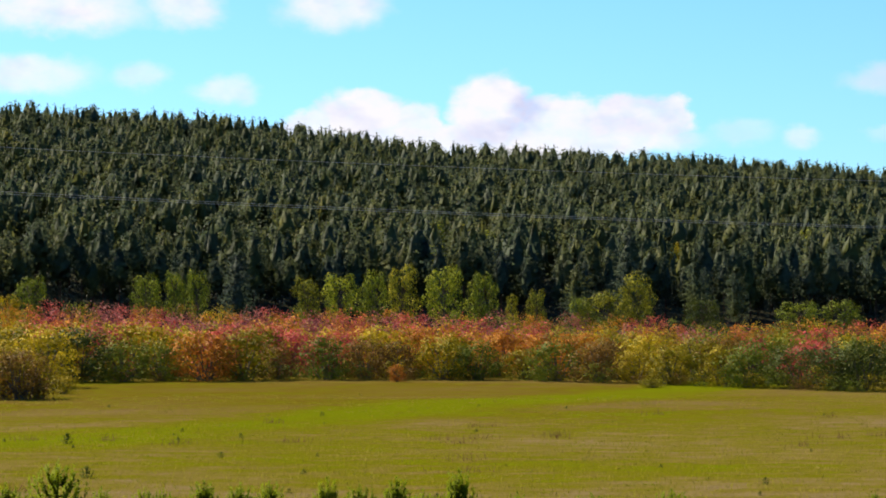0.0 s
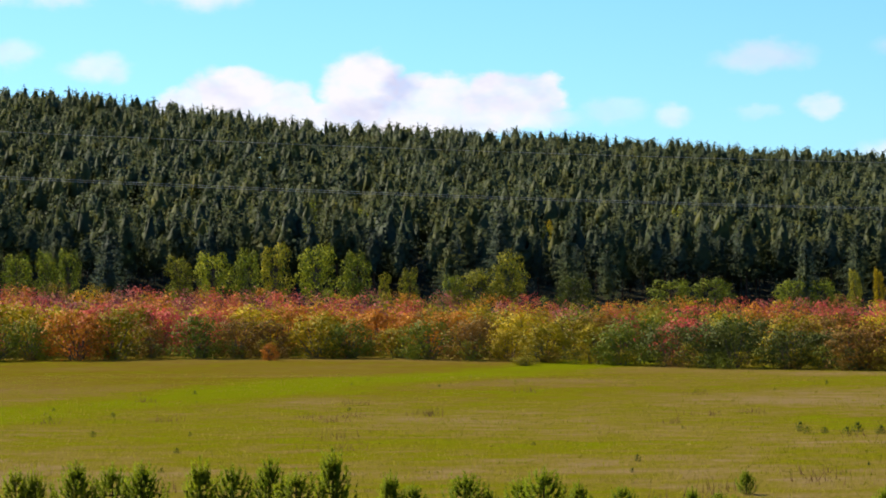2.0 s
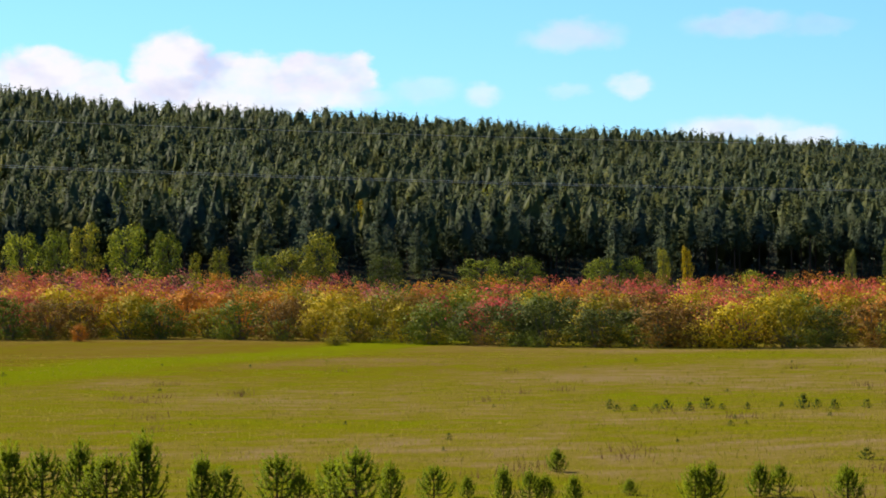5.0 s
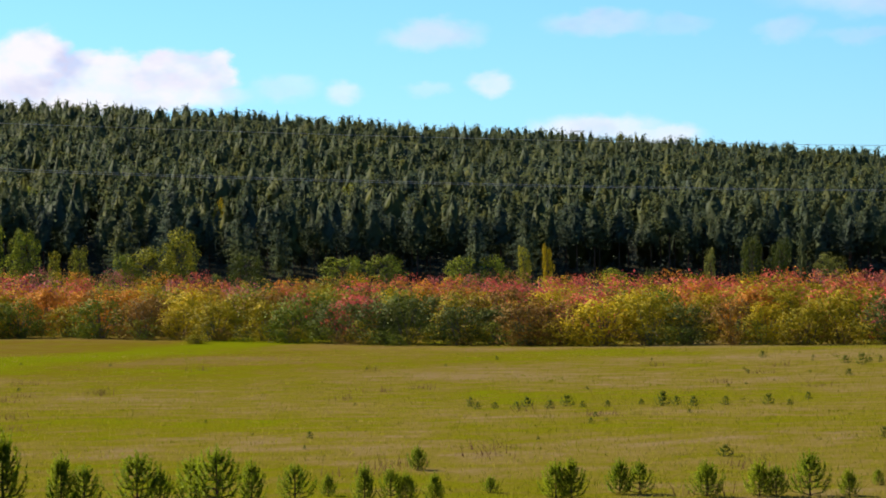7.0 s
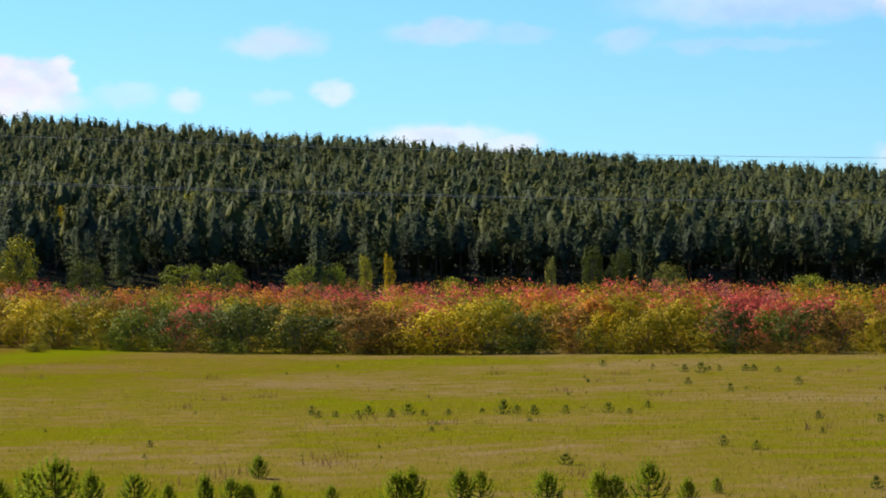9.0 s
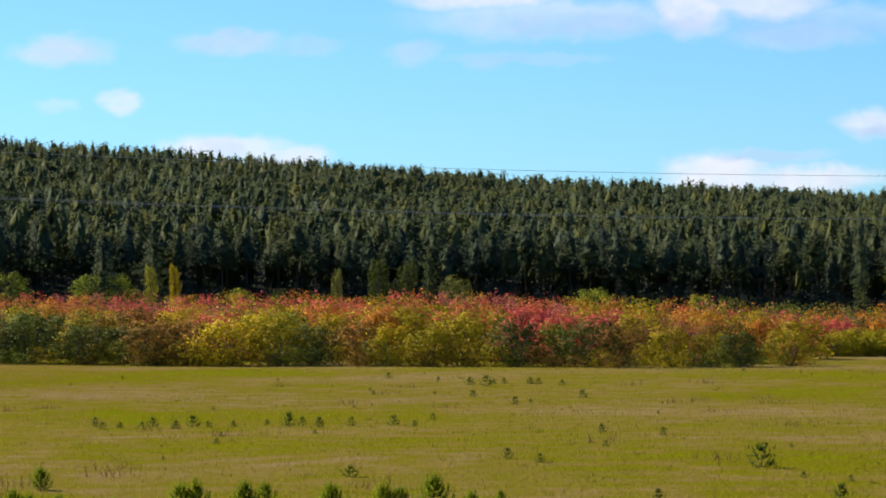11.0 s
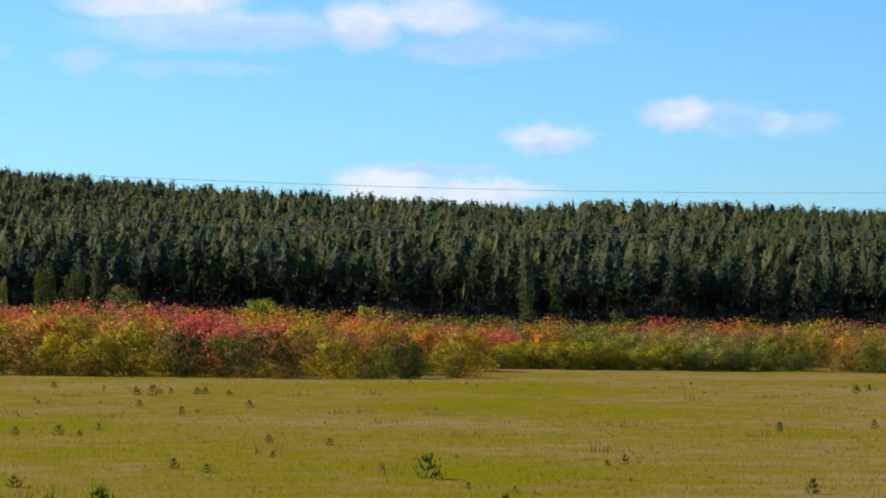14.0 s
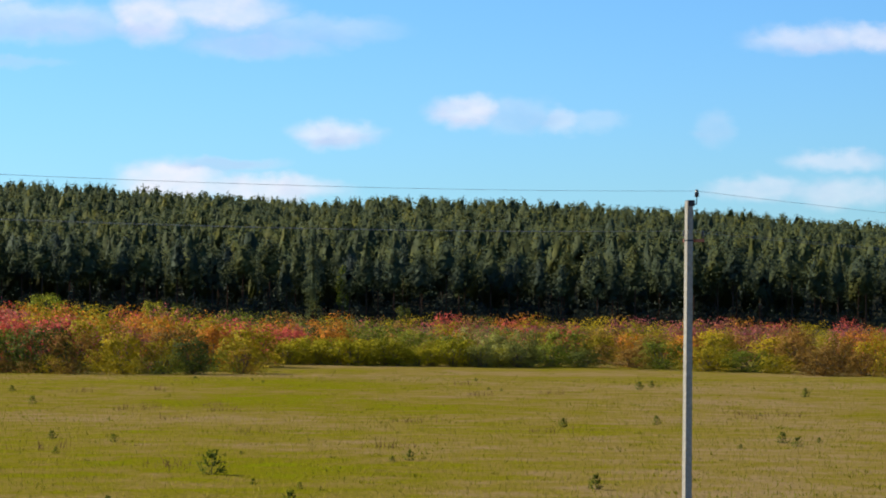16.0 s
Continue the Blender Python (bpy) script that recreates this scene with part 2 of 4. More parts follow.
def ground_material():
    m, nt = material("meadow")
    geo = node(nt, "ShaderNodeNewGeometry")
    stretch = node(nt, "ShaderNodeVectorMath", {0: geo.outputs["Position"], 1: (0.050, 0.045, 0)}, operation="MULTIPLY")
    big = node(nt, "ShaderNodeTexNoise", {"Vector": stretch.outputs[0], "Scale": 1.0, "Detail": 4.0})
    mid = node(nt, "ShaderNodeTexNoise", {"Vector": geo.outputs["Position"], "Scale": 0.5, "Detail": 5.0})
    fine_n = node(nt, "ShaderNodeTexNoise", {"Vector": geo.outputs["Position"], "Scale": 6.0, "Detail": 4.0})
    sepp = node(nt, "ShaderNodeSeparateXYZ", {0: geo.outputs["Position"]})
    s = node(nt, "ShaderNodeMath", {0: mid.outputs[0], 1: 0.75, 2: big.outputs[0]}, operation="MULTIPLY_ADD")
    s2 = node(nt, "ShaderNodeMath", {0: fine_n.outputs[0], 1: 0.45, 2: s.outputs[0]}, operation="MULTIPLY_ADD")
    # a damp swale runs away from the viewer, greener than the rest
    lie = node(nt, "ShaderNodeMath", {0: sepp.outputs[1], 1: -0.124, 2: 64.0}, operation="MULTIPLY_ADD")
    off = node(nt, "ShaderNodeMath", {0: sepp.outputs[0], 1: lie.outputs[0]}, operation="ADD")
    dist = node(nt, "ShaderNodeMath", {0: off.outputs[0]}, operation="ABSOLUTE")
    band = node(nt, "ShaderNodeMapRange", {"Value": dist.outputs[0], "From Min": 9.0, "From Max": 2.0, "To Min": 0.0, "To Max": 0.32})
    reach = node(nt, "ShaderNodeMapRange", {"Value": sepp.outputs[1], "From Min": 98.0, "From Max": 118.0, "To Min": 0.0, "To Max": 1.0})
    damp = node(nt, "ShaderNodeMath", {0: band.outputs[0], 1: reach.outputs[0]}, operation="MULTIPLY")
    s3 = node(nt, "ShaderNodeMath", {0: s2.outputs[0], 1: damp.outputs[0]}, operation="SUBTRACT")
    # the ground is drier towards the east
    dry = node(nt, "ShaderNodeMapRange", {"Value": sepp.outputs[0], "From Min": -5.0, "From Max": 45.0, "To Min": -0.625, "To Max": -0.55})
    s4 = node(nt, "ShaderNodeMath", {0: s3.outputs[0], 1: dry.outputs[0]}, operation="ADD")
    # patches of old brown grass far out on the western side
    west = node(nt, "ShaderNodeMapRange", {"Value": sepp.outputs[0], "From Min": 0.0, "From Max": -45.0, "To Min": 0.0, "To Max": 1.0})
    out_y = node(nt, "ShaderNodeMapRange", {"Value": sepp.outputs[1], "From Min": 135.0, "From Max": 180.0, "To Min": 0.0, "To Max": 1.0})
    blot = node(nt, "ShaderNodeMapRange", {"Value": mid.outputs[0], "From Min": 0.40, "From Max": 0.62, "To Min": 0.25, "To Max": 1.0})
    old = node(nt, "ShaderNodeMath", {0: west.outputs[0], 1: out_y.outputs[0]}, operation="MULTIPLY")
    spare = node(nt, "ShaderNodeMapRange", {"Value": damp.outputs[0], "From Min": 0.0, "From Max": 0.25, "To Min": 0.85, "To Max": 0.0})
    old1 = node(nt, "ShaderNodeMath", {0: old.outputs[0], 1: spare.outputs[0]}, operation="MULTIPLY")
    old2 = node(nt, "ShaderNodeMath", {0: old1.outputs[0], 1: blot.outputs[0]}, operation="MULTIPLY")
    base_col = ramp(nt, s4.outputs[0], [(0.20, (0.118, 0.134, 0.003)), (0.38, (0.120, 0.110, 0.005)), (0.54, (0.152, 0.114, 0.024)), (0.72, (0.185, 0.131, 0.060))])
    brown = node(nt, "ShaderNodeMix", {0: old2.outputs[0], 6: base_col, 7: (0.110, 0.070, 0.008, 1)}, data_type="RGBA")
    col = brown.outputs[2]
    bp = node(nt, "ShaderNodeBump", {"Strength": 0.8, "Distance": 0.12, "Height": fine_n.outputs[0]})
    p = node(nt, "ShaderNodeBsdfPrincipled", {"Base Color": col, "Roughness": 1.0, "Specular IOR Level": 0.0, "Normal": bp.outputs[0]})
    node(nt, "ShaderNodeOutputMaterial", {0: p.outputs[0]})
    return m


M_GROUND = ground_material()
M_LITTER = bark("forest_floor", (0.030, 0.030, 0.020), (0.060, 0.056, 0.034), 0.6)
M_GRASS = leafy("dry_grass", [(0.1, (0.11, 0.13, 0.005)), (0.45, (0.17, 0.15, 0.012)), (0.8, (0.22, 0.175, 0.04)), (1.0, (0.28, 0.22, 0.07))], 0.62, 0.12)


# ---- the land ----
def lerp(x, xs, ys):
    return np.interp(x, xs, ys)


SKY_U = [-1200, -778, -383, 0, 420, 780, 1222, 1584, 1900, 2213, 2362, 2642, 2941, 3205, 3700]
SKY_E = [405, 396, 373, 322, 298, 269, 237, 207, 191, 172, 182, 174, 158, 138, 120]
EDGE_U = [-1200, -583, 114, 708, 1099, 1578, 1827, 2080, 2140, 2645, 3140, 3700]
EDGE_D = [262, 262, 262, 222, 209, 200, 192, 200, 232, 230, 216, 210]
TREE_H = 19.0
WOOD, CREST = 780.0, 1340.0


def height(x, y):
    """Height of the land at x, y (arrays)."""
    x, y = np.asarray(x, float), np.asarray(y, float)
    r = np.hypot(x, y)
    u = np.arctan2(x, y) * F + MID
    back = np.cos(np.clip((np.abs(u - MID) / F - 0.6) / 1.2, 0, 1) * math.pi) * 0.5 + 0.5
    edge = lerp(u, EDGE_U, EDGE_D)
    low = lerp(u, [-700, 600, 2200], [5.0, 2.2, -2.2]) * np.clip((r - edge) / 200, 0, 1) ** 1.3
    top = lerp(u, SKY_U, SKY_E) * CREST / F + EYE - TREE_H
    t = np.clip((r - WOOD + 30) / (CREST - WOOD + 30), 0, 1)
    hill = (top - low) * t
    far = np.clip((r - CREST) / 1500, 0, 1)
    z = low + hill * (1 - 0.6 * far * far)
    roll = 0.10 * np.sin(x * 0.07 + 1.3 * np.sin(y * 0.031)) + 0.12 * np.sin(y * 0.083 + 0.9 * np.sin(x * 0.023))
    return z * back + roll * np.clip((r - 45) / 40, 0, 1)


def mesh_of(name, verts, faces, mats, smooth=False, normals=None):
    """A mesh from arrays: verts (n, 3), faces (m, 3 or 4)."""
    me = bpy.data.meshes.new(name)
    verts, faces = np.asarray(verts, np.float32), np.asarray(faces, np.int32)
    k = faces.shape[1]
    me.vertices.add(len(verts))
    me.vertices.foreach_set("co", verts.ravel())
    me.loops.add(faces.size)
    me.loops.foreach_set("vertex_index", faces.ravel())
    me.polygons.add(len(faces))
    me.polygons.foreach_set("loop_start", np.arange(0, faces.size, k, dtype=np.int32))
    me.update(calc_edges=True)
    if smooth:
        me.polygons.foreach_set("use_smooth", np.ones(len(faces), bool))
    if normals is not None:
        me.polygons.foreach_set("use_smooth", np.ones(len(faces), bool))
        me.normals_split_custom_set_from_vertices(np.asarray(normals, np.float32))
    for mt in mats if isinstance(mats, (list, tuple)) else [mats]:
        me.materials.append(mt)
    return me


def child(name, me, parent, label=""):
    ob = new(name, me)
    ob.parent = parent
    return tagged(ob, label)


def make_ground():
    rings = np.concatenate([np.linspace(0, 50, 8), np.arange(53, 300, 2.2), np.arange(300, 760, 12), np.arange(760, 1300, 15), np.geomspace(1320, 9000, 22)])
    azs = np.concatenate([np.linspace(-0.62, 0.62, 300), np.linspace(0.62, 2 * math.pi - 0.62, 90)[1:-1]])
    a, r = np.meshgrid(azs, rings)
    x, y = r * np.sin(a), r * np.cos(a)
    v = np.stack([x, y, height(x, y)], -1).reshape(-1, 3)
    nr, na = len(rings), len(azs)
    i, j = np.meshgrid(np.arange(nr - 1), np.arange(na), indexing="ij")
    jn = (j + 1) % na
    f = np.stack([i * na + j, i * na + jn, (i + 1) * na + jn, (i + 1) * na + j], -1).reshape(-1, 4)[:, ::-1]
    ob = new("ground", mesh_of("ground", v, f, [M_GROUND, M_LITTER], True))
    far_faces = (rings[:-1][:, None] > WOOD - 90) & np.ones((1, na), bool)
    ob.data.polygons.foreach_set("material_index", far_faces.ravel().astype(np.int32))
    tagged(ob, "meadow of dry and green grass rising to a wooded hill", "ground", kind="structure")


make_ground()


# ---- plants: shared shapes ----
def tufts(rng, centres, size, out, wild=0.8, slim=0.6):
    """Small leaf or needle sprays: one pointed blade at each centre, turned roughly to its way out; out also gives the soft normal."""
    n = len(centres)
    out = out / (np.linalg.norm(out, axis=1)[:, None] + 1e-9)
    a = rng.normal(size=(n, 3)) * wild + out
    a *= np.where(np.sum(a * out, 1) < 0, -1, 1)[:, None]
    a /= np.linalg.norm(a, axis=1)[:, None] + 1e-9
    b = np.cross(a, rng.normal(size=(n, 3)))
    b /= np.linalg.norm(b, axis=1)[:, None] + 1e-9
    c = np.cross(a, b)
    s = size * rng.uniform(0.6, 1.4, (n, 1))
    p = np.stack([centres - b * s * slim - c * s * 0.5, centres + b * s * slim - c * s * 0.5, centres + c * s], 1)
    soft = out + rng.normal(size=(n, 3)) * 0.16
    soft /= np.linalg.norm(soft, axis=1)[:, None] + 1e-9
    return p.reshape(-1, 3), np.arange(3 * n).reshape(-1, 3), soft.repeat(3, 0)


def thirds(f):
    """Quads as triangles."""
    return np.concatenate([f[:, [0, 1, 2]], f[:, [0, 2, 3]]])


def ball(rng, n):
    d = rng.normal(size=(n, 3))
    return d / np.linalg.norm(d, axis=1)[:, None]


def tube(path, radii, sides=6):
    """A tapered stem along path."""
    path = np.asarray(path, float)
    vs, fs = [], []
    for k, (p, r) in enumerate(zip(path, radii)):
        d = path[min(k + 1, len(path) - 1)] - path[max(k - 1, 0)]
        d /= np.linalg.norm(d) + 1e-9
        e1 = np.cross(d, (0.3, 0.9, 0.2))
        e1 /= np.linalg.norm(e1)
        e2 = np.cross(d, e1)
        for s in range(sides):
            t = 2 * math.pi * s / sides
            vs.append(p + r * (e1 * math.cos(t) + e2 * math.sin(t)))
    for k in range(len(path) - 1):
        for s in range(sides):
            a, b = k * sides + s, k * sides + (s + 1) % sides
            fs.append((a, b, b + sides, a + sides))
    return np.array(vs), np.array(fs)


def merge(bits):
    vs, fs, n = [], [], 0
    for v, f in bits:
        vs.append(v)
        fs.append(f + n)
        n += len(v)
    return np.concatenate(vs), np.concatenate(fs)


def shrub_shape(seed, leaves=3100, card=0.0225, lobes=24):
    """A bush of unit height and about unit width: stems from the ground and a crown of rounded masses."""
    rng = np.random.default_rng(seed)
    cs, ns, stems = [], [], []
    for k in range(lobes):
        t = k * 2.399 + rng.uniform(-0.5, 0.5)
        h = 0.14 + 0.70 * (k + rng.uniform(0, 1)) / lobes
        rad = 0.40 * math.sqrt(max(0.05, 1 - ((h - 0.36) / 0.58) ** 2)) * rng.uniform(0.45, 1.0)
        c = np.array([math.cos(t) * rad, math.sin(t) * rad, h])
        w = rng.uniform(0.10, 0.19)
        n = int(leaves * 0.84 / lobes)
        d = ball(rng, n)
        cs.append(c + d * w * (rng.uniform(0.25, 1.1, (n, 1)) ** 0.55) * np.array([1.1, 1.1, 0.85]))
        ns.append(d * 0.7 + (c - (0, 0, 0.42)) * (1.2, 1.2, 1.7))
        foot = np.array([rng.normal() * 0.05, rng.normal() * 0.05, -0.02])
        stems.append(tube([foot, foot * 0.5 + c * 0.5 + np.array([0, 0, 0.05]), c], [0.012, 0.008, 0.003], 4))
    # a skirt at the foot and loose sprays round the outline
    n = leaves // 9
    t = rng.uniform(0, 2 * math.pi, n)
    rr = rng.uniform(0.1, 0.48, n)
    cs.append(np.stack([np.cos(t) * rr, np.sin(t) * rr, 0.02 + 0.25 * rng.uniform(0, 1, n) ** 1.3], 1))
    ns.append(np.stack([np.cos(t), np.sin(t), 0.1 * np.ones(n)], 1))
    n = leaves // 12
    d = ball(rng, n)
    cs.append(np.array([0, 0, 0.5]) + d * np.array([0.5, 0.5, 0.48]) * rng.uniform(0.8, 1.12, (n, 1)))
    ns.append(d + (0, 0, 0.3))
    c, nn = np.concatenate(cs), np.concatenate(ns)
    keep = c[:, 2] > 0.012
    return tufts(rng, c[keep], card, nn[keep]), merge(stems)


def fit_width(c):
    """Crown points scaled so that the crown is one unit wide."""
    return c * np.array([0.5 / np.percentile(np.hypot(c[:, 0], c[:, 1]), 97)] * 2 + [1])


def tree_shape(seed, cards=3300, lobes=22, slim=0.5):
    """A broadleaf tree of unit height and unit width: trunk, limbs and a crown of rounded clumps with gaps."""
    rng = np.random.default_rng(seed)
    cs, ns = [], []
    limbs = [tube([(0, 0, -0.02), (0.01, 0, 0.3), (-0.01, 0.01, 0.75)], [0.03, 0.022, 0.008], 6)]
    lean = rng.normal(size=2) * 0.06
    for k in range(lobes):
        h = 0.20 + 0.66 * (k + rng.uniform(0, 1)) / lobes
        t = k * 2.4 + rng.uniform(-0.6, 0.6)
        env = slim * math.sqrt(max(0.06, 1 - ((h - 0.50) / 0.48) ** 2))
        rad = env * rng.uniform(0.35, 0.9)
        c = np.array([math.cos(t) * rad + lean[0] * h, math.sin(t) * rad + lean[1] * h, h])
        w = rng.uniform(0.11, 0.19)
        n = cards // lobes
        d = ball(rng, n)
        cs.append(c + d * w * (rng.uniform(0.25, 1.1, (n, 1)) ** 0.5) * np.array([1.1, 1.1, 0.72]))
        ns.append(d * 0.85 + (c - (0, 0, 0.45)) * (1.2, 1.2, 1.6))
        limbs.append(tube([(0, 0, h * 0.6), c * 0.6 + np.array([0, 0, h * 0.3]), c], [0.011, 0.007, 0.002], 4))
    return tufts(rng, fit_width(np.concatenate(cs)), 0.020, np.concatenate(ns)), merge(limbs)


def crown_body(rng, base, width, sides, rings, rough, blunt, heart, span):
    """A closed, lumpy heart of a crown: boughs swell and draw in from ring to ring and side to side."""
    vs, fs = [], []
    phase = rng.uniform(0, 6.28, 6)
    for k in range(rings):
        q = (k + 0.25) / (rings - 0.6)
        h = base + (0.92 - base) * q
        r0 = width * (1.0 - min(q, 1) ** 1.35) ** blunt * min(1.0, 0.6 + q * 2.0) + 0.003
        for j in range(sides):
            t = 6.2832 * (j + 0.5 * (k % 2)) / sides
            lump = 1 + rough * (0.5 * math.sin(3 * t + phase[0] + 2.1 * k) + 0.4 * math.sin(2 * t + phase[1] - 1.3 * k)) + rough * rng.normal() * 0.45
            r = max(r0 * lump, 0.004)
            vs.append((math.cos(t) * r, math.sin(t) * r, h + rng.normal() * 0.012))
    for k in range(rings - 1):
        for j in range(sides):
            a, b = k * sides + j, k * sides + (j + 1) % sides
            fs.append((a, b, b + sides, a + sides))
    v, f = np.array(vs), np.array(fs)
    n = (v - heart) / span + rng.normal(size=v.shape) * 0.28
    return v, thirds(f), n / np.linalg.norm(n, axis=1)[:, None]


def pine_shape(seed, cards=150, card=0.02, base=0.35, width=0.15, clumps=16, body=(5, 5), core=0.5, blunt=0.8, foot=None):
    """A tall Scots pine of unit height: bare stem below, a crown of needle clumps on boughs set in a spiral, uneven and open towards its foot."""
    rng = np.random.default_rng(seed)
    cs, ns = [], []
    lean = rng.normal(size=2) * 0.02
    n = max(cards // (clumps + 1), 3)
    heart = np.array([lean[0] * 0.6, lean[1] * 0.6, base + 0.30 * (1 - base)])
    span = np.array([width, width, 0.60 * (1 - base)])
    for k in range(clumps):
        q = (k + rng.uniform(0, 1)) / clumps
        h = base + (0.945 - base) * q
        env = width * (1.0 - q ** 1.35) ** blunt * min(1.0, 0.6 + q * 2.0) * rng.uniform(0.7, 1.18) + 0.008
        t = k * 2.399 + rng.uniform(-0.6, 0.6)
        c = np.array([math.cos(t) * env * 0.72 + lean[0] * q, math.sin(t) * env * 0.72 + lean[1] * q, h])
        w = (0.36 * env + 0.012) * rng.uniform(0.85, 1.25)
        d = ball(rng, n)
        p = c + d * w * (rng.uniform(0.3, 1.12, (n, 1)) ** 0.6) * np.array([1.25, 1.25, 0.7])
        cs.append(p)
        ns.append((p - heart) / span * 0.9 + d * 0.45 + (0, 0, 0.15))
    m = max(n // 2, 3)
    top = np.stack([rng.normal(size=m) * 0.006 + lean[0], rng.normal(size=m) * 0.006 + lean[1], rng.uniform(0.9, 0.985, m)], 1)
    cs.append(top)
    ns.append(ball(rng, m) * 0.6 + (0, 0, 0.8))
    trunk = tube([(0, 0, -0.02), (0.004, 0, 0.5), (lean[0] * 0.8, lean[1] * 0.8, 0.92)], [0.0105, 0.0075, 0.002], 5)
    qv, qf, qn = tufts(rng, np.concatenate(cs), card, np.concatenate(ns), 0.8, 0.75)
    bv, bf, bn = crown_body(rng, base + 0.03 if foot is None else foot, width * core, body[0], body[1], 0.40, blunt, heart, span)
    v, f = merge([(bv, bf), (qv, qf)])
    return (v, f, np.concatenate([bn, qn])), trunk


SHRUBS = [shrub_shape(100 + k) for k in range(6)] + [shrub_shape(150 + k, 1750, 0.0235, 18) for k in range(4)]
SHRUB_MESH = {}


def shrub_meshes(kind, k):
    if (kind, k) not in SHRUB_MESH:
        (cv, cf, cn), (sv, sf) = SHRUBS[k]
        SHRUB_MESH[kind, k] = (mesh_of("crown", cv, cf, M_LEAF[kind], True, cn), mesh_of("stem", sv, sf, M_BARK))
    return SHRUB_MESH[kind, k]


SHRUB_WORDS = {
    "R": "crimson-leaved autumn shrub in the belt beyond the meadow", "P": "faded mauve-pink autumn shrub among taller thicket",
    "O": "orange-leaved autumn shrub in the dense thicket", "B": "rust-brown half-bare autumn shrub in the thicket",
    "Y": "bright yellow autumn shrub in the dense thicket", "L": "olive-yellow leafy shrub at the meadow's edge",
    "G": "fresh green leafy shrub in the autumn thicket", "D": "dark green dense shrub shading the meadow's edge",
    "V": "low yellow-green willow bush at the meadow's edge", "W": "pale silvery willow bush in the thicket",
}
rng = np.random.default_rng(5)


def shrub(kind, u, d, h, wide=1.0, sink=0.05, coarse=False):
    x, y = spot(u, d)
    z = float(height(x, y)) - sink
    k = int(rng.integers(6)) if not coarse else 6 + int(rng.integers(4))
    crown, stems = shrub_meshes(kind, k)
    ob = new("shrub")
    tagged(ob, SHRUB_WORDS[kind], "shrub", "shrubs of the autumn thicket")
    child("crown", crown, ob)
    child("stem", stems, ob)
    ob.matrix_world = pose(x, y, z, 0, 0, float(rng.uniform(0, 360))) @ Matrix.Diagonal((h * wide, h * wide, h, 1))
    return ob


FRONT = "LLDGGOLBGBBLGLGBYLLGDDDDDBBYLDBYLLDGDBLLDLBVVVVGWGDBGLGLBBLB"
MIDDLE = "LYRLYRLRRYOLOOOBYLBGRGDLBYRYGLOLLLRRRLPBOLRODGGWWGLBOLYBBLOR"
BACK = "YOROPPOPOPRRPRLGOPOLRGOORRPRYRRRLORPROOLLRPOGBLPPRBLPYPBPLBP"
U0, STEP = -800, 69


def edge_at(u):
    return float(np.interp(u, EDGE_U, EDGE_D))


BELT = ((FRONT, 3), (MIDDLE, 15), (MIDDLE[1:] + "R", 30), (BACK, 55), (BACK[1:] + "R", 85), (BACK[3:] + "ROP", 125), (MIDDLE[4:] + "LORO", 180), ("LGPOBLRGOL" * 6, 250))
THICKET = []
DROP = (36, 20, 13, 7, 3, 1, 0, 0)
for i in range(len(FRONT)):
    u = U0 + STEP * (i + 0.5)
    right = u > 2130
    # each row stands behind the one before; the heights follow the belt's crest
    crest = float(np.interp(u, [-681, 0, 505, 820, 1578, 1847, 2159, 2942], [46, 26, 7, 9, 6, -7, -18, -23]))
    for row, (text, back_off) in enumerate(BELT):
        uu = u + rng.uniform(-16, 16) + (32 if row % 2 else 0)
        d = edge_at(uu) + back_off + rng.uniform(-2, 3) * (1 if row < 2 else 3)
        x, y = spot(uu, d)
        g = float(height(x, y))
        want = EYE + (crest - DROP[row] + rng.uniform(-9, 7)) * d / F - g
        if right and row == 0:
            want = rng.uniform(1.7, 2.9)
        h = min(max(want, 1.6), 6.2) * (1 if row else rng.uniform(0.86, 1.08))
        if row > 3:
            THICKET.append((text[i], x, y, g, h, 1.25))
            continue
        shrub(text[i], uu, d, h, rng.uniform(1.15, 1.5) * (1.5 if right and row == 0 else 1.0), 0.05 + 0.06 * h, row > 1)
    # lower growth closes the belt's foot
    for uu in (u - 20, u + 15):
        low_kind = FRONT[i] if right else "LGDLBG"[int(rng.integers(6))]
        x, y = spot(uu + rng.uniform(-9, 9), edge_at(uu) + rng.uniform(-0.5, 2.0))
        THICKET.append((low_kind, x, y, float(height(x, y)) - 0.1, rng.uniform(1.0, 2.3), rng.uniform(1.3, 1.9)))


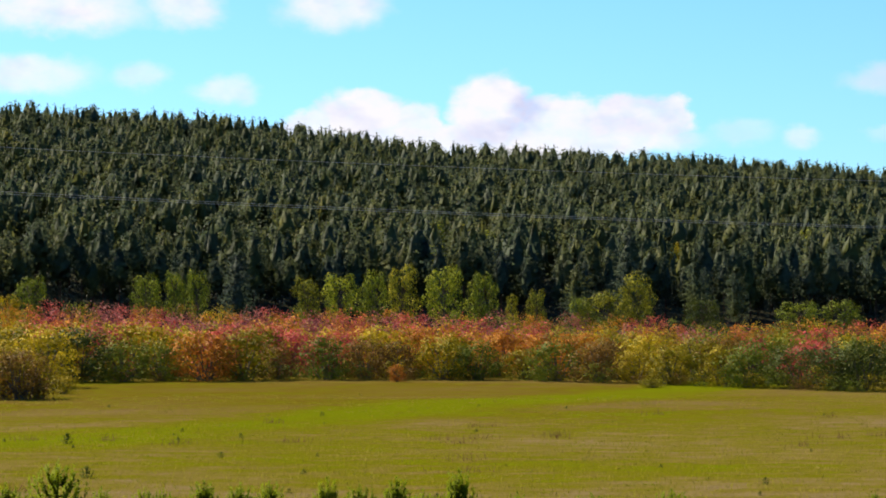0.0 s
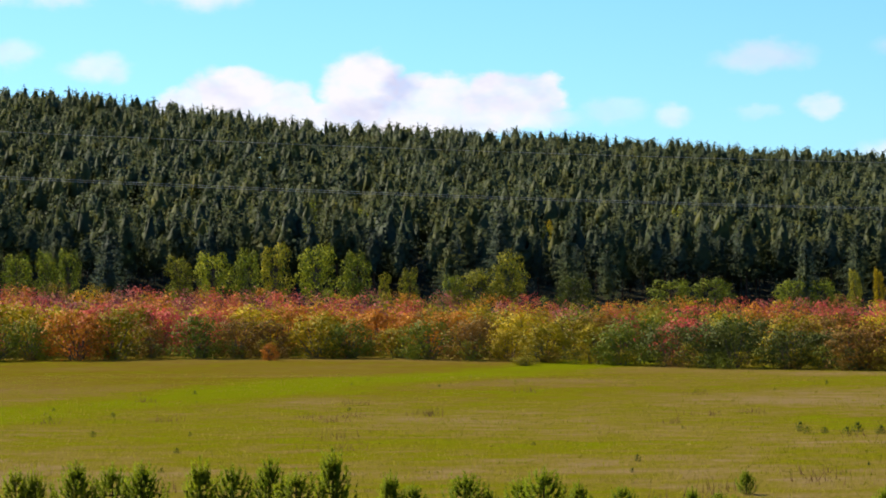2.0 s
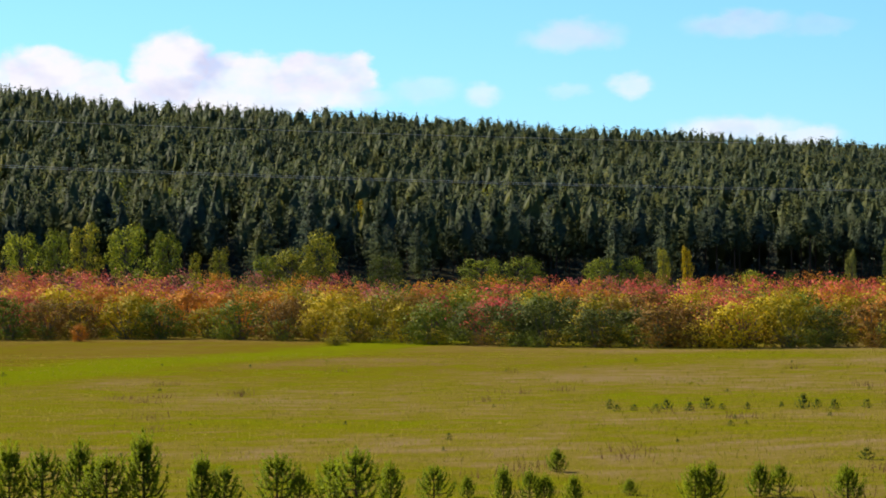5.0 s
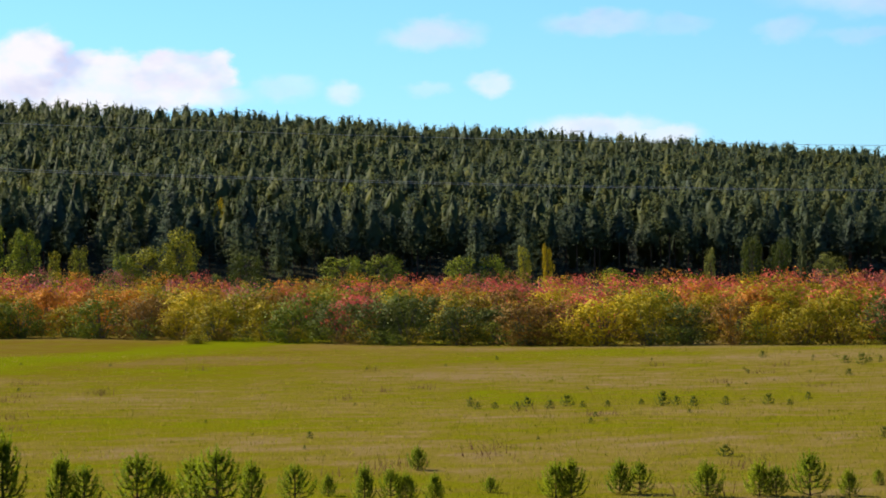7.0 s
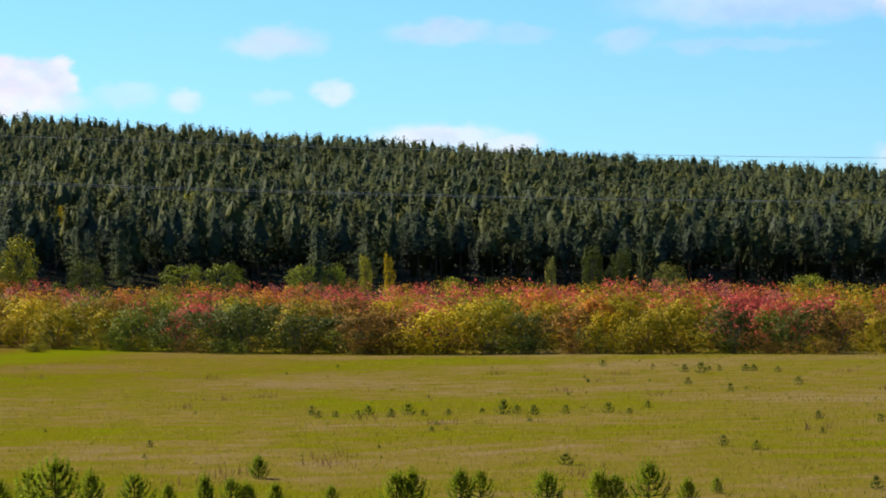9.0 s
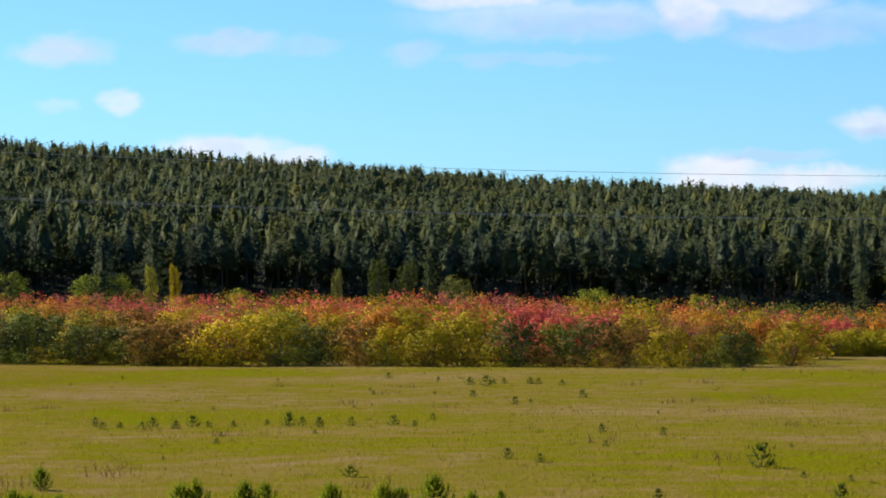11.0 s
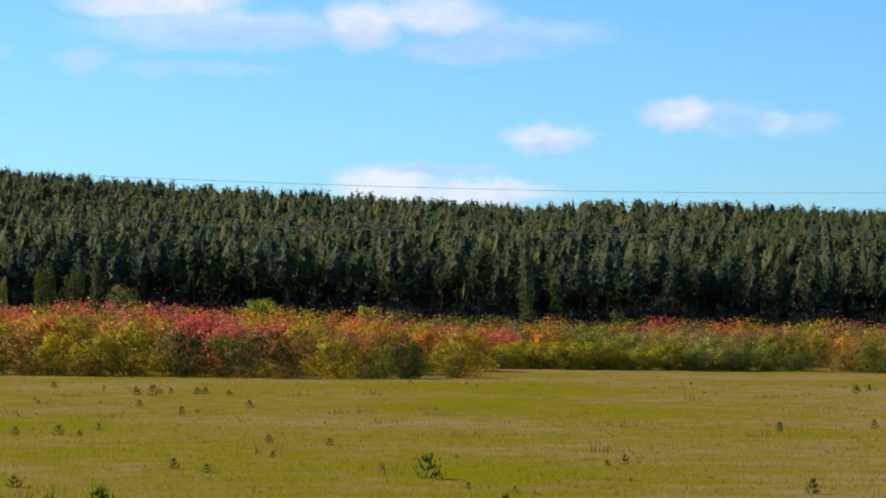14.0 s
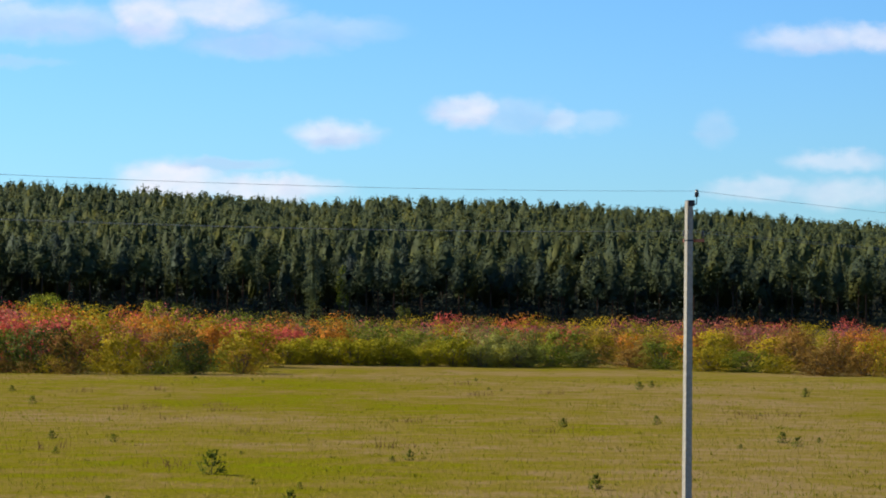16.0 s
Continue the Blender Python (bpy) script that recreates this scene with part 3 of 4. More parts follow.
def make_thicket():
    """The far ranks and the low foot of the belt, joined leaf colour by leaf colour into one growth."""
    r5 = np.random.default_rng(31)
    kinds = sorted({t[0] for t in THICKET})
    vs, fs, ns, mi, n = [], [], [], [], 0
    for kind, x, y, g, h, wide in THICKET:
        (cv, cf, cn), _ = SHRUBS[6 + r5.integers(4)]
        sel = r5.permutation(len(cf))[:950]
        q = cv.reshape(-1, 3, 3)[sel]
        ns.append(cn.reshape(-1, 3, 3)[sel].reshape(-1, 3))
        mid = q.mean(1, keepdims=True)
        q = ((mid + (q - mid) * 0.92).reshape(-1, 3)) * np.array([wide, wide, 1]) * h + (x, y, g)
        vs.append(q)
        fs.append(np.arange(len(q)).reshape(-1, 3) + n)
        mi.append(np.full(len(q) // 3, kinds.index(kind), np.int32))
        n += len(q)
    ob = new("thicket", mesh_of("thicket", np.concatenate(vs), np.concatenate(fs), [M_LEAF[k] for k in kinds], True, np.concatenate(ns)))
    ob.data.polygons.foreach_set("material_index", np.concatenate(mi))
    tagged(ob, "low growth and far ranks of red, orange and olive thicket", "thicket", kind="stuff")


make_thicket()
for k, kind in enumerate("VVVVVVVVVVVVWVWW"):
    shrub(kind, 2150 + 29 * k + rng.uniform(-8, 8), edge_at(2150 + 29 * k) - 1.5 + rng.uniform(-1, 2), rng.uniform(1.7, 2.5), rng.uniform(1.3, 1.8))
# an olive bush that stands out into the meadow, and three small ones at its edge
shrub("B", -742, 203, 4.0, 1.25)
shrub("L", -775, 206, 4.2, 1.3)
shrub("L", -712, 206, 3.4, 1.2)
shrub("L", -668, 226, 1.6, 1.8)
shrub("O", -83, 257, 1.75, 1.1)
shrub("V", 366, 237, 0.9, 2.9)
shrub("Y", -700, 250, 5.6, 1.2)

# ---- broadleaf trees and lone pines before the wood ----
TREES = [tree_shape(500 + k) for k in range(5)]
LONE = [pine_shape(560 + k, 2200, 0.0130, b, w, 34, (7, 7), 0.3, 0.65) for k, (b, w) in enumerate([(0.12, 0.26), (0.22, 0.22), (0.08, 0.2)])]
LONE = [((c[0] / (2 * w, 2 * w, 1), c[1], c[2]), (t[0] / (2 * w, 2 * w, 1), t[1])) for (c, t), w in zip(LONE, (0.26, 0.22, 0.2))]
TREE_MESH = {}


def tree(kind, u, top, wide, d=640.0):
    """A tree at bearing u whose crown tops out at angle top; wide is its crown's angular width."""
    x, y = spot(u, d)
    z = float(height(x, y))
    h = EYE + top * d / F - z
    pine = kind == "N"
    k = int(rng.integers(3 if pine else 5))
    if (kind, k) not in TREE_MESH:
        (cv, cf, cn), (sv, sf) = (LONE if pine else TREES)[k]
        TREE_MESH[kind, k] = (mesh_of("crown", cv, cf, M_PINE if pine else M_LEAF[kind], True, cn), mesh_of("trunk", sv, sf, M_PINE_BARK if pine else M_BARK))
    crown, trunk = TREE_MESH[kind, k]
    ob = new("pine_tree" if pine else "broadleaf_tree")
    if pine:
        tagged(ob, "lone dark green pine standing before the wood", "tree", "trees before the wood")
    else:
        words = {"Y": "yellowing", "T": "olive-green", "G2": "green", "D": "dark green", "B": "brownish", "W": "pale green"}[kind]
        tagged(ob, words + " leafy tree standing before the dark pine wood", "tree", "trees before the wood")
    child("crown", crown, ob)
    child("trunk", trunk, ob)
    w = wide * d / F
    ob.matrix_world = pose(x, y, z, 0, 0, float(rng.uniform(0, 360))) @ Matrix.Diagonal((w, w, h, 1))


WEST_TREES = [("G2", -729, 100, 64), ("Y", -770, 62, 60), ("G2", -524, 100, 66), ("G2", -472, 106, 44), ("G2", -434, 112, 46), ("N", -364, 114, 80), ("T", -239, 94, 58), ("G2", -181, 104, 72),
              ("G2", -124, 105, 60), ("T", -72, 118, 62), ("G2", 1, 114, 80), ("G2", 66, 102, 58), ("D", 76, 45, 34), ("T", 121, 60, 24), ("T", 164, 68, 42), ("T", -157, 136, 30), ("G2", -14, 152, 42)]
MID_TREES = [("N", 236, 114, 74), ("N", 326, 130, 78), ("T", 346, 98, 70), ("Y", 258, 15, 42), ("T", 291, 66, 95), ("G2", 246, 56, 46), ("N", 446, 128, 60), ("D", 456, 52, 76), ("N", 516, 106, 54), ("G2", 626, 44, 84), ("G2", 704, 46, 76),
             ("G2", 838, 42, 74), ("G2", 896, 40, 62), ("N", 864, 96, 56), ("T", 948, 58, 28), ("Y", 989, 62, 24), ("N", 954, 120, 60)]
EAST_TREES = [("W", 1277, 52, 24), ("D", 1350, 74, 44), ("D", 1398, 70, 46), ("N", 1437, 90, 30), ("W", 1488, 36, 62), ("G2", 1105, 14, 44), ("D", 1172, 12, 30), ("D", 1375, 8, 40), ("G2", 1730, 12, 78), ("T", 1918, 2, 48),
              ("D", 1961, -2, 28), ("D", 2358, -4, 30), ("N", 2197, 104, 36)]
for group in (WEST_TREES, MID_TREES, EAST_TREES):
    for kind, u, top, wide in group:
        tree(kind, u, top, wide, 640.0 if top < 110 else 700.0 if top < 135 else WOOD + 16)


# leafy trees scattered among the pines of the slope
HILL_TREES = [("G2", 82, 176, 42), ("T", 237, 192, 36), ("T", 372, 199, 34), ("Y", 412, 152, 26), ("G2", -8, 196, 30), ("T", -290, 226, 30), ("B", 1254, 218, 26), ("T", 140, 238, 26), ("G2", 640, 176, 28)]
for kind, u, top, wide in HILL_TREES:
    best = min(np.arange(WOOD + 15, CREST - 20, 5.0), key=lambda d: abs(EYE + top * d / F - float(height(*spot(u, d))) - 20.0))
    tree(kind, u, top, wide, float(best))
tree("G2", 2250, 72, 30, WOOD + 2)


# ---- the pine wood on the hill ----
def make_wood():
    forms = [(0.36, 0.165), (0.46, 0.20), (0.32, 0.15), (0.50, 0.21), (0.40, 0.145), (0.35, 0.185), (0.38, 0.16), (0.48, 0.18)]
    edge = [pine_shape(400 + k, 1050, 0.0120, b - 0.06, w * 1.45, 30, (9, 10), 0.40, 0.62) for k, (b, w) in enumerate(forms)]
    shapes = [pine_shape(300 + k, 130, 0.0175, 0.50, w * 1.36, 14, (6, 5), 0.46, 0.54, 0.30) for k, (b, w) in enumerate(forms)]
    low = [pine_shape(330 + k, 150, 0.0175, 0.34, w * 1.28, 16, (6, 6), 0.48, 0.56, 0.06) for k, (b, w) in enumerate(forms)]
    tall = [pine_shape(430 + k, 1000, 0.0120, b + 0.02, w * 1.4, 30, (9, 10), 0.40, 0.62) for k, (b, w) in enumerate(forms)]
    meshes = [(mesh_of("crown", c[0], c[1], M_PINE, True, c[2]), mesh_of("trunk", t[0], t[1], M_PINE_BARK)) for c, t in edge + tall]
    r2 = np.random.default_rng(11)
    # the front ranks, tree by tree
    for rank, d in enumerate((WOOD, WOOD + 9)):
        for a in np.arange(-0.42, 0.42, 6.8 / d):
            dd, aa = d + r2.uniform(-4, 4), a + r2.uniform(-2.2, 2.2) / d
            x, y = dd * math.sin(aa), dd * math.cos(aa)
            east = aa > bearing(950)
            h = r2.uniform(17, 24) if east else r2.uniform(15, 26)
            crown, trunk = meshes[r2.integers(8) + (8 if east else 0)]
            ob = new("pine_tree")
            tagged(ob, "tall dark pine with a bare stem edging the wood", "tree", "pines at the edge of the wood")
            child("crown", crown, ob)
            child("trunk", trunk, ob)
            ob.matrix_world = pose(x, y, float(height(x, y)), 0, 0, float(r2.uniform(0, 360))) @ Matrix.Diagonal((h, h, h, 1))
    vs, fs, nv, tv, tf, n, tn = [], [], [], [], [], 0, 0
    d = WOOD + 17
    while d < CREST + 62:
        for a in np.arange(-0.41, 0.41, 6.9 / d):
            dd, aa = d + r2.uniform(-4.5, 4.5), a + r2.uniform(-4.5, 4.5) / d
            x, y = dd * math.sin(aa), dd * math.cos(aa)
            g = float(height(x, y))
            h = TREE_H * (r2.uniform(0.74, 1.20) if d < CREST - 45 else r2.uniform(0.86, 1.20)) * float(np.interp(d, [WOOD, CREST - 40, CREST], [1.15, 1.05, 1.0]))
            (cv, cf, cn), (sv, sf) = (low if d > CREST - 40 or (d < WOOD + 60 and r2.uniform() < 0.75) else shapes)[r2.integers(len(shapes))]
            t, fat = r2.uniform(0, 6.28), r2.uniform(0.85, 1.3)
            rot = np.array([[math.cos(t), -math.sin(t), 0], [math.sin(t), math.cos(t), 0], [0, 0, 1]])
            vs.append((cv @ rot.T) * h * np.array([fat, fat, 1]) + (x, y, g))
            nv.append(cn @ rot.T)
            fs.append(cf + n)
            n += len(cv)
            if d < WOOD + 70:
                tv.append(sv * h + (x, y, g))
                tf.append(sf + tn)
                tn += len(sv)
        d += 10.6
    wood = new("pine_wood", mesh_of("pine_wood", np.concatenate(vs), np.concatenate(fs), M_PINE, True, np.concatenate(nv)))
    tagged(wood, "dense dark green pine forest covering the hillside", "forest", kind="stuff")
    trunks = new("pine_trunks", mesh_of("pine_trunks", np.concatenate(tv), np.concatenate(tf), M_PINE_BARK))
    trunks.parent = wood
    tagged(trunks, "bare reddish pine trunks", kind="stuff")
    # low growth added under the first pines, a dark fill for the shade there
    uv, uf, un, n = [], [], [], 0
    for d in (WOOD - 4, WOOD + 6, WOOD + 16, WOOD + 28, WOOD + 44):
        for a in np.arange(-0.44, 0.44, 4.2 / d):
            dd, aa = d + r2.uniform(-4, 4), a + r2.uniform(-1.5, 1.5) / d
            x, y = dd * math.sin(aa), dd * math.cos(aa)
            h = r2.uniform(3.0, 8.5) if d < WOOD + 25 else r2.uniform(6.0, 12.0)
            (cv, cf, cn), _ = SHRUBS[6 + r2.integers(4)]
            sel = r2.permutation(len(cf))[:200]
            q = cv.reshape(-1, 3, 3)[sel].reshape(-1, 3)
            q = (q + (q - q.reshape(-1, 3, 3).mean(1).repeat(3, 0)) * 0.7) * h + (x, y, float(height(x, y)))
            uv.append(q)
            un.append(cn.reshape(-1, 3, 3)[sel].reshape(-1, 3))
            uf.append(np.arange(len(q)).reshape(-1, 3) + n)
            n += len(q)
    under = new("undergrowth", mesh_of("undergrowth", np.concatenate(uv), np.concatenate(uf), M_UNDER_SHADE, True, np.concatenate(un)))
    tagged(under, "added dark leaves standing in for shade along the foot of the pines", "undergrowth", kind="stuff")


make_wood()


# ---- the power line ----
def simple(name, color, rough, metal=0.0, noise_scale=20.0, dark=0.6):
    m, nt = material(name)
    tc = node(nt, "ShaderNodeTexCoord")
    tex = node(nt, "ShaderNodeTexNoise", {"Vector": tc.outputs["Object"], "Scale": noise_scale, "Detail": 5.0})
    col = ramp(nt, tex.outputs[0], [(0.25, tuple(c * dark for c in color)), (0.75, color)])
    bp = node(nt, "ShaderNodeBump", {"Strength": 0.3, "Distance": 0.004, "Height": tex.outputs[0]})
    p = node(nt, "ShaderNodeBsdfPrincipled", {"Base Color": col, "Roughness": rough, "Metallic": metal, "Normal": bp.outputs[0]})
    node(nt, "ShaderNodeOutputMaterial", {0: p.outputs[0]})
    return m


M_CONCRETE = simple("pole_concrete", (0.36, 0.335, 0.29), 0.9, 0.0, 9.0, 0.62)
M_RUST = simple("rusty_steel", (0.50, 0.15, 0.085), 0.7, 0.0, 40)
M_DARK_STEEL = simple("dark_steel", (0.05, 0.05, 0.06), 0.55, 0.5, 40)
M_PORCELAIN = simple("brown_porcelain", (0.05, 0.035, 0.03), 0.25, 0.0, 10, 0.8)
M_GLASSY = simple("glazed_insulator", (0.06, 0.055, 0.05), 0.12, 0.0, 10, 0.8)
M_WIRE = simple("wire_aluminium", (0.25, 0.26, 0.27), 0.6, 0.4, 5)
LINE_AZ = math.degrees(math.atan2(30.2, 42.7))
POLE = spot(2860, 70)
POLE_TURN = 7.0
SWING = radians(LINE_AZ - POLE_TURN)
POLE_Z = float(height(*POLE))
POLE_TOP = 7.75


def ring_form(profile, sides=10):
    """A turned form from (radius, z) pairs, closed at its ends."""
    vs, fs = [], []
    for r, z in profile:
        for s in range(sides):
            t = 2 * math.pi * s / sides
            vs.append((r * math.cos(t), r * math.sin(t), z))
    for k in range(len(profile) - 1):
        for s in range(sides):
            a, b = k * sides + s, k * sides + (s + 1) % sides
            fs.append((a, b, b + sides, a + sides))
    return np.array(vs), np.array(fs)


def box_mesh(name, size, mat, bevel=0.006):
    bm = bmesh.new()
    bmesh.ops.create_cube(bm, size=1.0, matrix=Matrix.Diagonal((*size, 1)))
    bmesh.ops.bevel(bm, geom=bm.edges[:], offset=bevel, segments=2, affect="EDGES")
    me = bpy.data.meshes.new(name)
    bm.to_mesh(me)
    bm.free()
    me.materials.append(mat)
    return me


def shaft_mesh():
    """Tapered reinforced-concrete post with chamfered corners."""
    bm = bmesh.new()
    bmesh.ops.create_cube(bm, size=1.0)
    for v in bm.verts:
        up = v.co.z > 0
        v.co.x *= 0.150 if up else 0.180
        v.co.y *= 0.185 if up else 0.215
        v.co.z = POLE_TOP if up else -0.4
    bmesh.ops.bevel(bm, geom=bm.edges[:], offset=0.014, segments=2, affect="EDGES")
    me = bpy.data.meshes.new("shaft")
    bm.to_mesh(me)
    bm.free()
    me.materials.append(M_CONCRETE)
    return me


pole = new("utility_pole")
tagged(pole, "weathered concrete utility pole standing in the meadow", "utility pole")
pole.matrix_world = pose(POLE[0], POLE[1], POLE_Z, 0, 0, POLE_TURN)
child("shaft", shaft_mesh(), pole)


def fitting(name, me, label, x, y, z):
    """A part of the pole set out along the line (x) and across it (y)."""
    ob = child(name, me, pole, label)
    ob.location = (x * math.cos(SWING) - y * math.sin(SWING), x * math.sin(SWING) + y * math.cos(SWING), z)
    ob.rotation_euler = (0, 0, SWING)
    return ob


fitting("crossarm", box_mesh("crossarm", (0.06, 0.62, 0.075), M_RUST), "rusty steel crossarm", 0.13, -0.05, POLE_TOP - 0.98)
clamp = child("clamp", box_mesh("clamp", (0.17, 0.21, 0.15), M_DARK_STEEL), pole, "dark steel top clamp")
clamp.location = (0.03, 0, POLE_TOP - 0.06)
band = child("band", box_mesh("band", (0.17, 0.205, 0.04), M_DARK_STEEL), pole, "dark steel band")
band.location = (0, 0, POLE_TOP - 0.98)
hv, hf = tube([(0, 0.12, -0.22), (0, 0, -0.2), (0, 0, -0.1), (0, 0, 0.04)], [0.014] * 4, 6)
fitting("hook", mesh_of("hook", hv, hf, M_DARK_STEEL, True), "bent steel hook", 0.02, -0.22, POLE_TOP + 0.12)
iv, jf = ring_form([(0.001, -0.02), (0.055, -0.02), (0.066, 0.01), (0.04, 0.03), (0.06, 0.05), (0.055, 0.08), (0.03, 0.09), (0.045, 0.11), (0.035, 0.15), (0.001, 0.155)])
INSULATOR = mesh_of("insulator", iv, jf, M_PORCELAIN, True)
PALE_INSULATOR = mesh_of("insulator", iv * 0.75, jf, M_GLASSY, True)
WIRE_ENDS = []
for x, y, z, me in ((0.02, -0.22, POLE_TOP + 0.12, INSULATOR), (0.13, -0.33, POLE_TOP - 0.86, PALE_INSULATOR), (0.13, 0.23, POLE_TOP - 0.86, PALE_INSULATOR)):
    ins = fitting("insulator", me, "pin insulator", x, y, z)
    if z < POLE_TOP:
        pv, pf = ring_form([(0.012, -0.1), (0.012, 0.0)], 6)
        child("pin", mesh_of("pin", pv, pf, M_DARK_STEEL), ins)
    WIRE_ENDS.append(pole.matrix_world @ (ins.location + Vector((0, 0, 0.12))))


def wire(a, b, sag, label):
    """A sagging conductor from a to b."""
    pts = [(1 - t) * np.array(a) + t * np.array(b) - np.array([0, 0, 4 * sag * t * (1 - t)]) for t in np.linspace(0, 1, 49)]
    v, f = tube(pts, [0.0038] * len(pts), 5)
    tagged(new("power_wire", mesh_of("power_wire", v, f, M_WIRE, True)), label, "wire", "wires of the power line")


SPAN = Vector((-42.7, -30.2, 0.28))
for k, e in enumerate(WIRE_ENDS):
    words = "thin grey power wire sagging across the meadow" if k else "thin grey top wire of the power line"
    wire(e, e + Vector((-42.7, -30.2, 0.37 if k else 0.02)), 0.50, words)
    wire(e, e - SPAN, 0.42, words)


# ---- young pines in the meadow ----
def young_pine_shape(seed, levels=6, spread=0.36, cards_each=20, needle=0.050):
    """A young pine of unit height: leader, whorls of rising branches, bristling shoots."""
    r3 = np.random.default_rng(seed)
    wood, cs, ax = [tube([(0, 0, -0.03), (0.005, 0, 0.5), (0, 0, 0.93)], [0.022, 0.014, 0.006], 5)], [], []

    def shoot(p, q, n):
        t = r3.uniform(0.1, 1.08, (n, 1))
        cs.append(p + (q - p) * t + r3.normal(size=(n, 3)) * 0.008)
        d = (q - p) / (np.linalg.norm(q - p) + 1e-9)
        out = np.cross(np.tile(d, (n, 1)), r3.normal(size=(n, 3)))
        out /= np.linalg.norm(out, axis=1)[:, None] + 1e-9
        ax.append(out * 0.62 + d * 0.85)

    shoot(np.array([0, 0, 0.70]), np.array([0, 0, 1.02]), int(cards_each * 1.5))
    for j in range(4):
        t = 1.57 * j + r3.uniform(-0.4, 0.4)
        foot = np.array([0, 0, 0.74 + 0.02 * j])
        shoot(foot, foot + np.array([math.cos(t) * 0.05, math.sin(t) * 0.05, r3.uniform(0.07, 0.13)]), cards_each // 2)
    for k in range(levels):
        h = 0.04 + 0.68 * k / (levels - 1)
        m = r3.integers(5, 8)
        reach = spread * 1.30 * max(1 - h, 0.1) ** 1.05 * r3.uniform(0.85, 1.12)
        t0 = r3.uniform(0, 6.28)
        for j in range(m):
            t = t0 + 6.28 * j / m + r3.uniform(-0.3, 0.3)
            rr = reach * r3.uniform(0.7, 1.15)
            p = np.array([0, 0, h])
            mid = p + np.array([math.cos(t) * rr * 0.6, math.sin(t) * rr * 0.6, rr * 0.12])
            tip = p + np.array([math.cos(t) * rr, math.sin(t) * rr, rr * (0.62 + 0.35 * h) + 0.02])
            wood.append(tube([p, mid, tip], [0.010, 0.007, 0.003], 4))
            shoot(p * 0.6 + mid * 0.4, mid, cards_each // 2)
            shoot(mid, tip, cards_each)
            shoot(tip - (0, 0, 0.01), tip + np.array([math.cos(t) * 0.015, math.sin(t) * 0.015, r3.uniform(0.08, 0.15) + 0.03 * (1 - h)]), cards_each // 2)
            for s in (-1, 1):
                side = mid + np.array([math.cos(t + s * 0.8) * rr * 0.36, math.sin(t + s * 0.8) * rr * 0.36, rr * (0.2 + 0.35 * h) + 0.02])
                shoot(mid, side, cards_each // 2)
    c, a = np.concatenate(cs), np.concatenate(ax)
    a /= np.linalg.norm(a, axis=1)[:, None] + 1e-9
    w = np.cross(a, r3.normal(size=a.shape))
    w /= np.linalg.norm(w, axis=1)[:, None] + 1e-9
    ln = needle * r3.uniform(0.7, 1.3, (len(c), 1))
    v = np.stack([c - w * needle * 0.22, c + w * needle * 0.22, c + a * ln], 1).reshape(-1, 3)
    soft = c * np.array([1.4, 1.4, 0]) + a * 0.6 + (0, 0, 1.0)
    soft /= np.linalg.norm(soft, axis=1)[:, None] + 1e-9
    q = v.reshape(-1, 3, 3)
    flip = np.sum(np.cross(q[:, 1] - q[:, 0], q[:, 2] - q[:, 0]) * soft, 1) < 0
    q[flip] = q[flip][:, ::-1]
    v = q.reshape(-1, 3)
    return (v, np.arange(len(v)).reshape(-1, 3), soft.repeat(3, 0)), merge(wood)


YOUNG = []
for k in range(5):
    (cv, cf, cn), (wv, wf) = young_pine_shape(700 + k, [7, 8, 6, 7, 8][k], [0.38, 0.33, 0.41, 0.35, 0.31][k], [27, 25, 28, 26, 25][k])
    YOUNG.append((mesh_of("needles", cv, cf, M_YOUNG, True, cn), mesh_of("trunk", wv, wf, M_PINE_BARK)))
SEED = []
for k in range(3):
    (cv, cf, cn), (wv, wf) = young_pine_shape(740 + k, 3, 0.5, 8, 0.13)
    SEED.append((mesh_of("needles", cv, cf, M_SEED, True, cn), mesh_of("trunk", wv, wf, M_BARK)))


def young_pine(u, d, h, small=False):
    x, y = spot(u, d)
    forms = SEED if small else YOUNG
    needles, trunk = forms[int(rng.integers(len(forms)))]
    ob = new("pine_seedling" if small else "young_pine")
    if small:
        tagged(ob, "small dark green pine seedling growing in dry meadow grass", "seedling", "self-sown pine seedlings")
    else:
        tagged(ob, "bushy young green pine with upright shoots in the meadow", "tree", "young pines along the meadow")
    child("needles", needles, ob)
    child("trunk", trunk, ob)
    w = float(rng.uniform(0.9, 1.25))
    ob.matrix_world = pose(x, y, float(height(x, y)) - 0.02, 0, 0, float(rng.uniform(0, 360))) @ Matrix.Diagonal((h * w, h * w, h, 1))


ROW_WEST = [(-769, 70, 1.5), (-679, 70, 2.05), (-604, 69, 1.4), (-529, 70, 1.35), (-495, 70, 1.3), (-424, 70, 1.5), (-360, 70, 1.4), (-309, 69, 1.5), (-207, 68, 1.6), (-150, 68, 1.45), (-85, 68, 1.6), (-38, 67, 1.35)]
ROW_MID = [(26, 67, 1.8), (128, 66, 1.32), (168, 66, 1.05), (260, 66, 1.3), (300, 66, 0.9), (354, 66, 1.15), (400, 65, 1.45), (461, 66, 1.05), (537, 67, 0.88), (596, 68, 0.55), (660, 66, 0.9), (706, 66, 0.8),
           (733, 66, 0.7), (784, 66, 0.66), (755, 76, 0.66)]
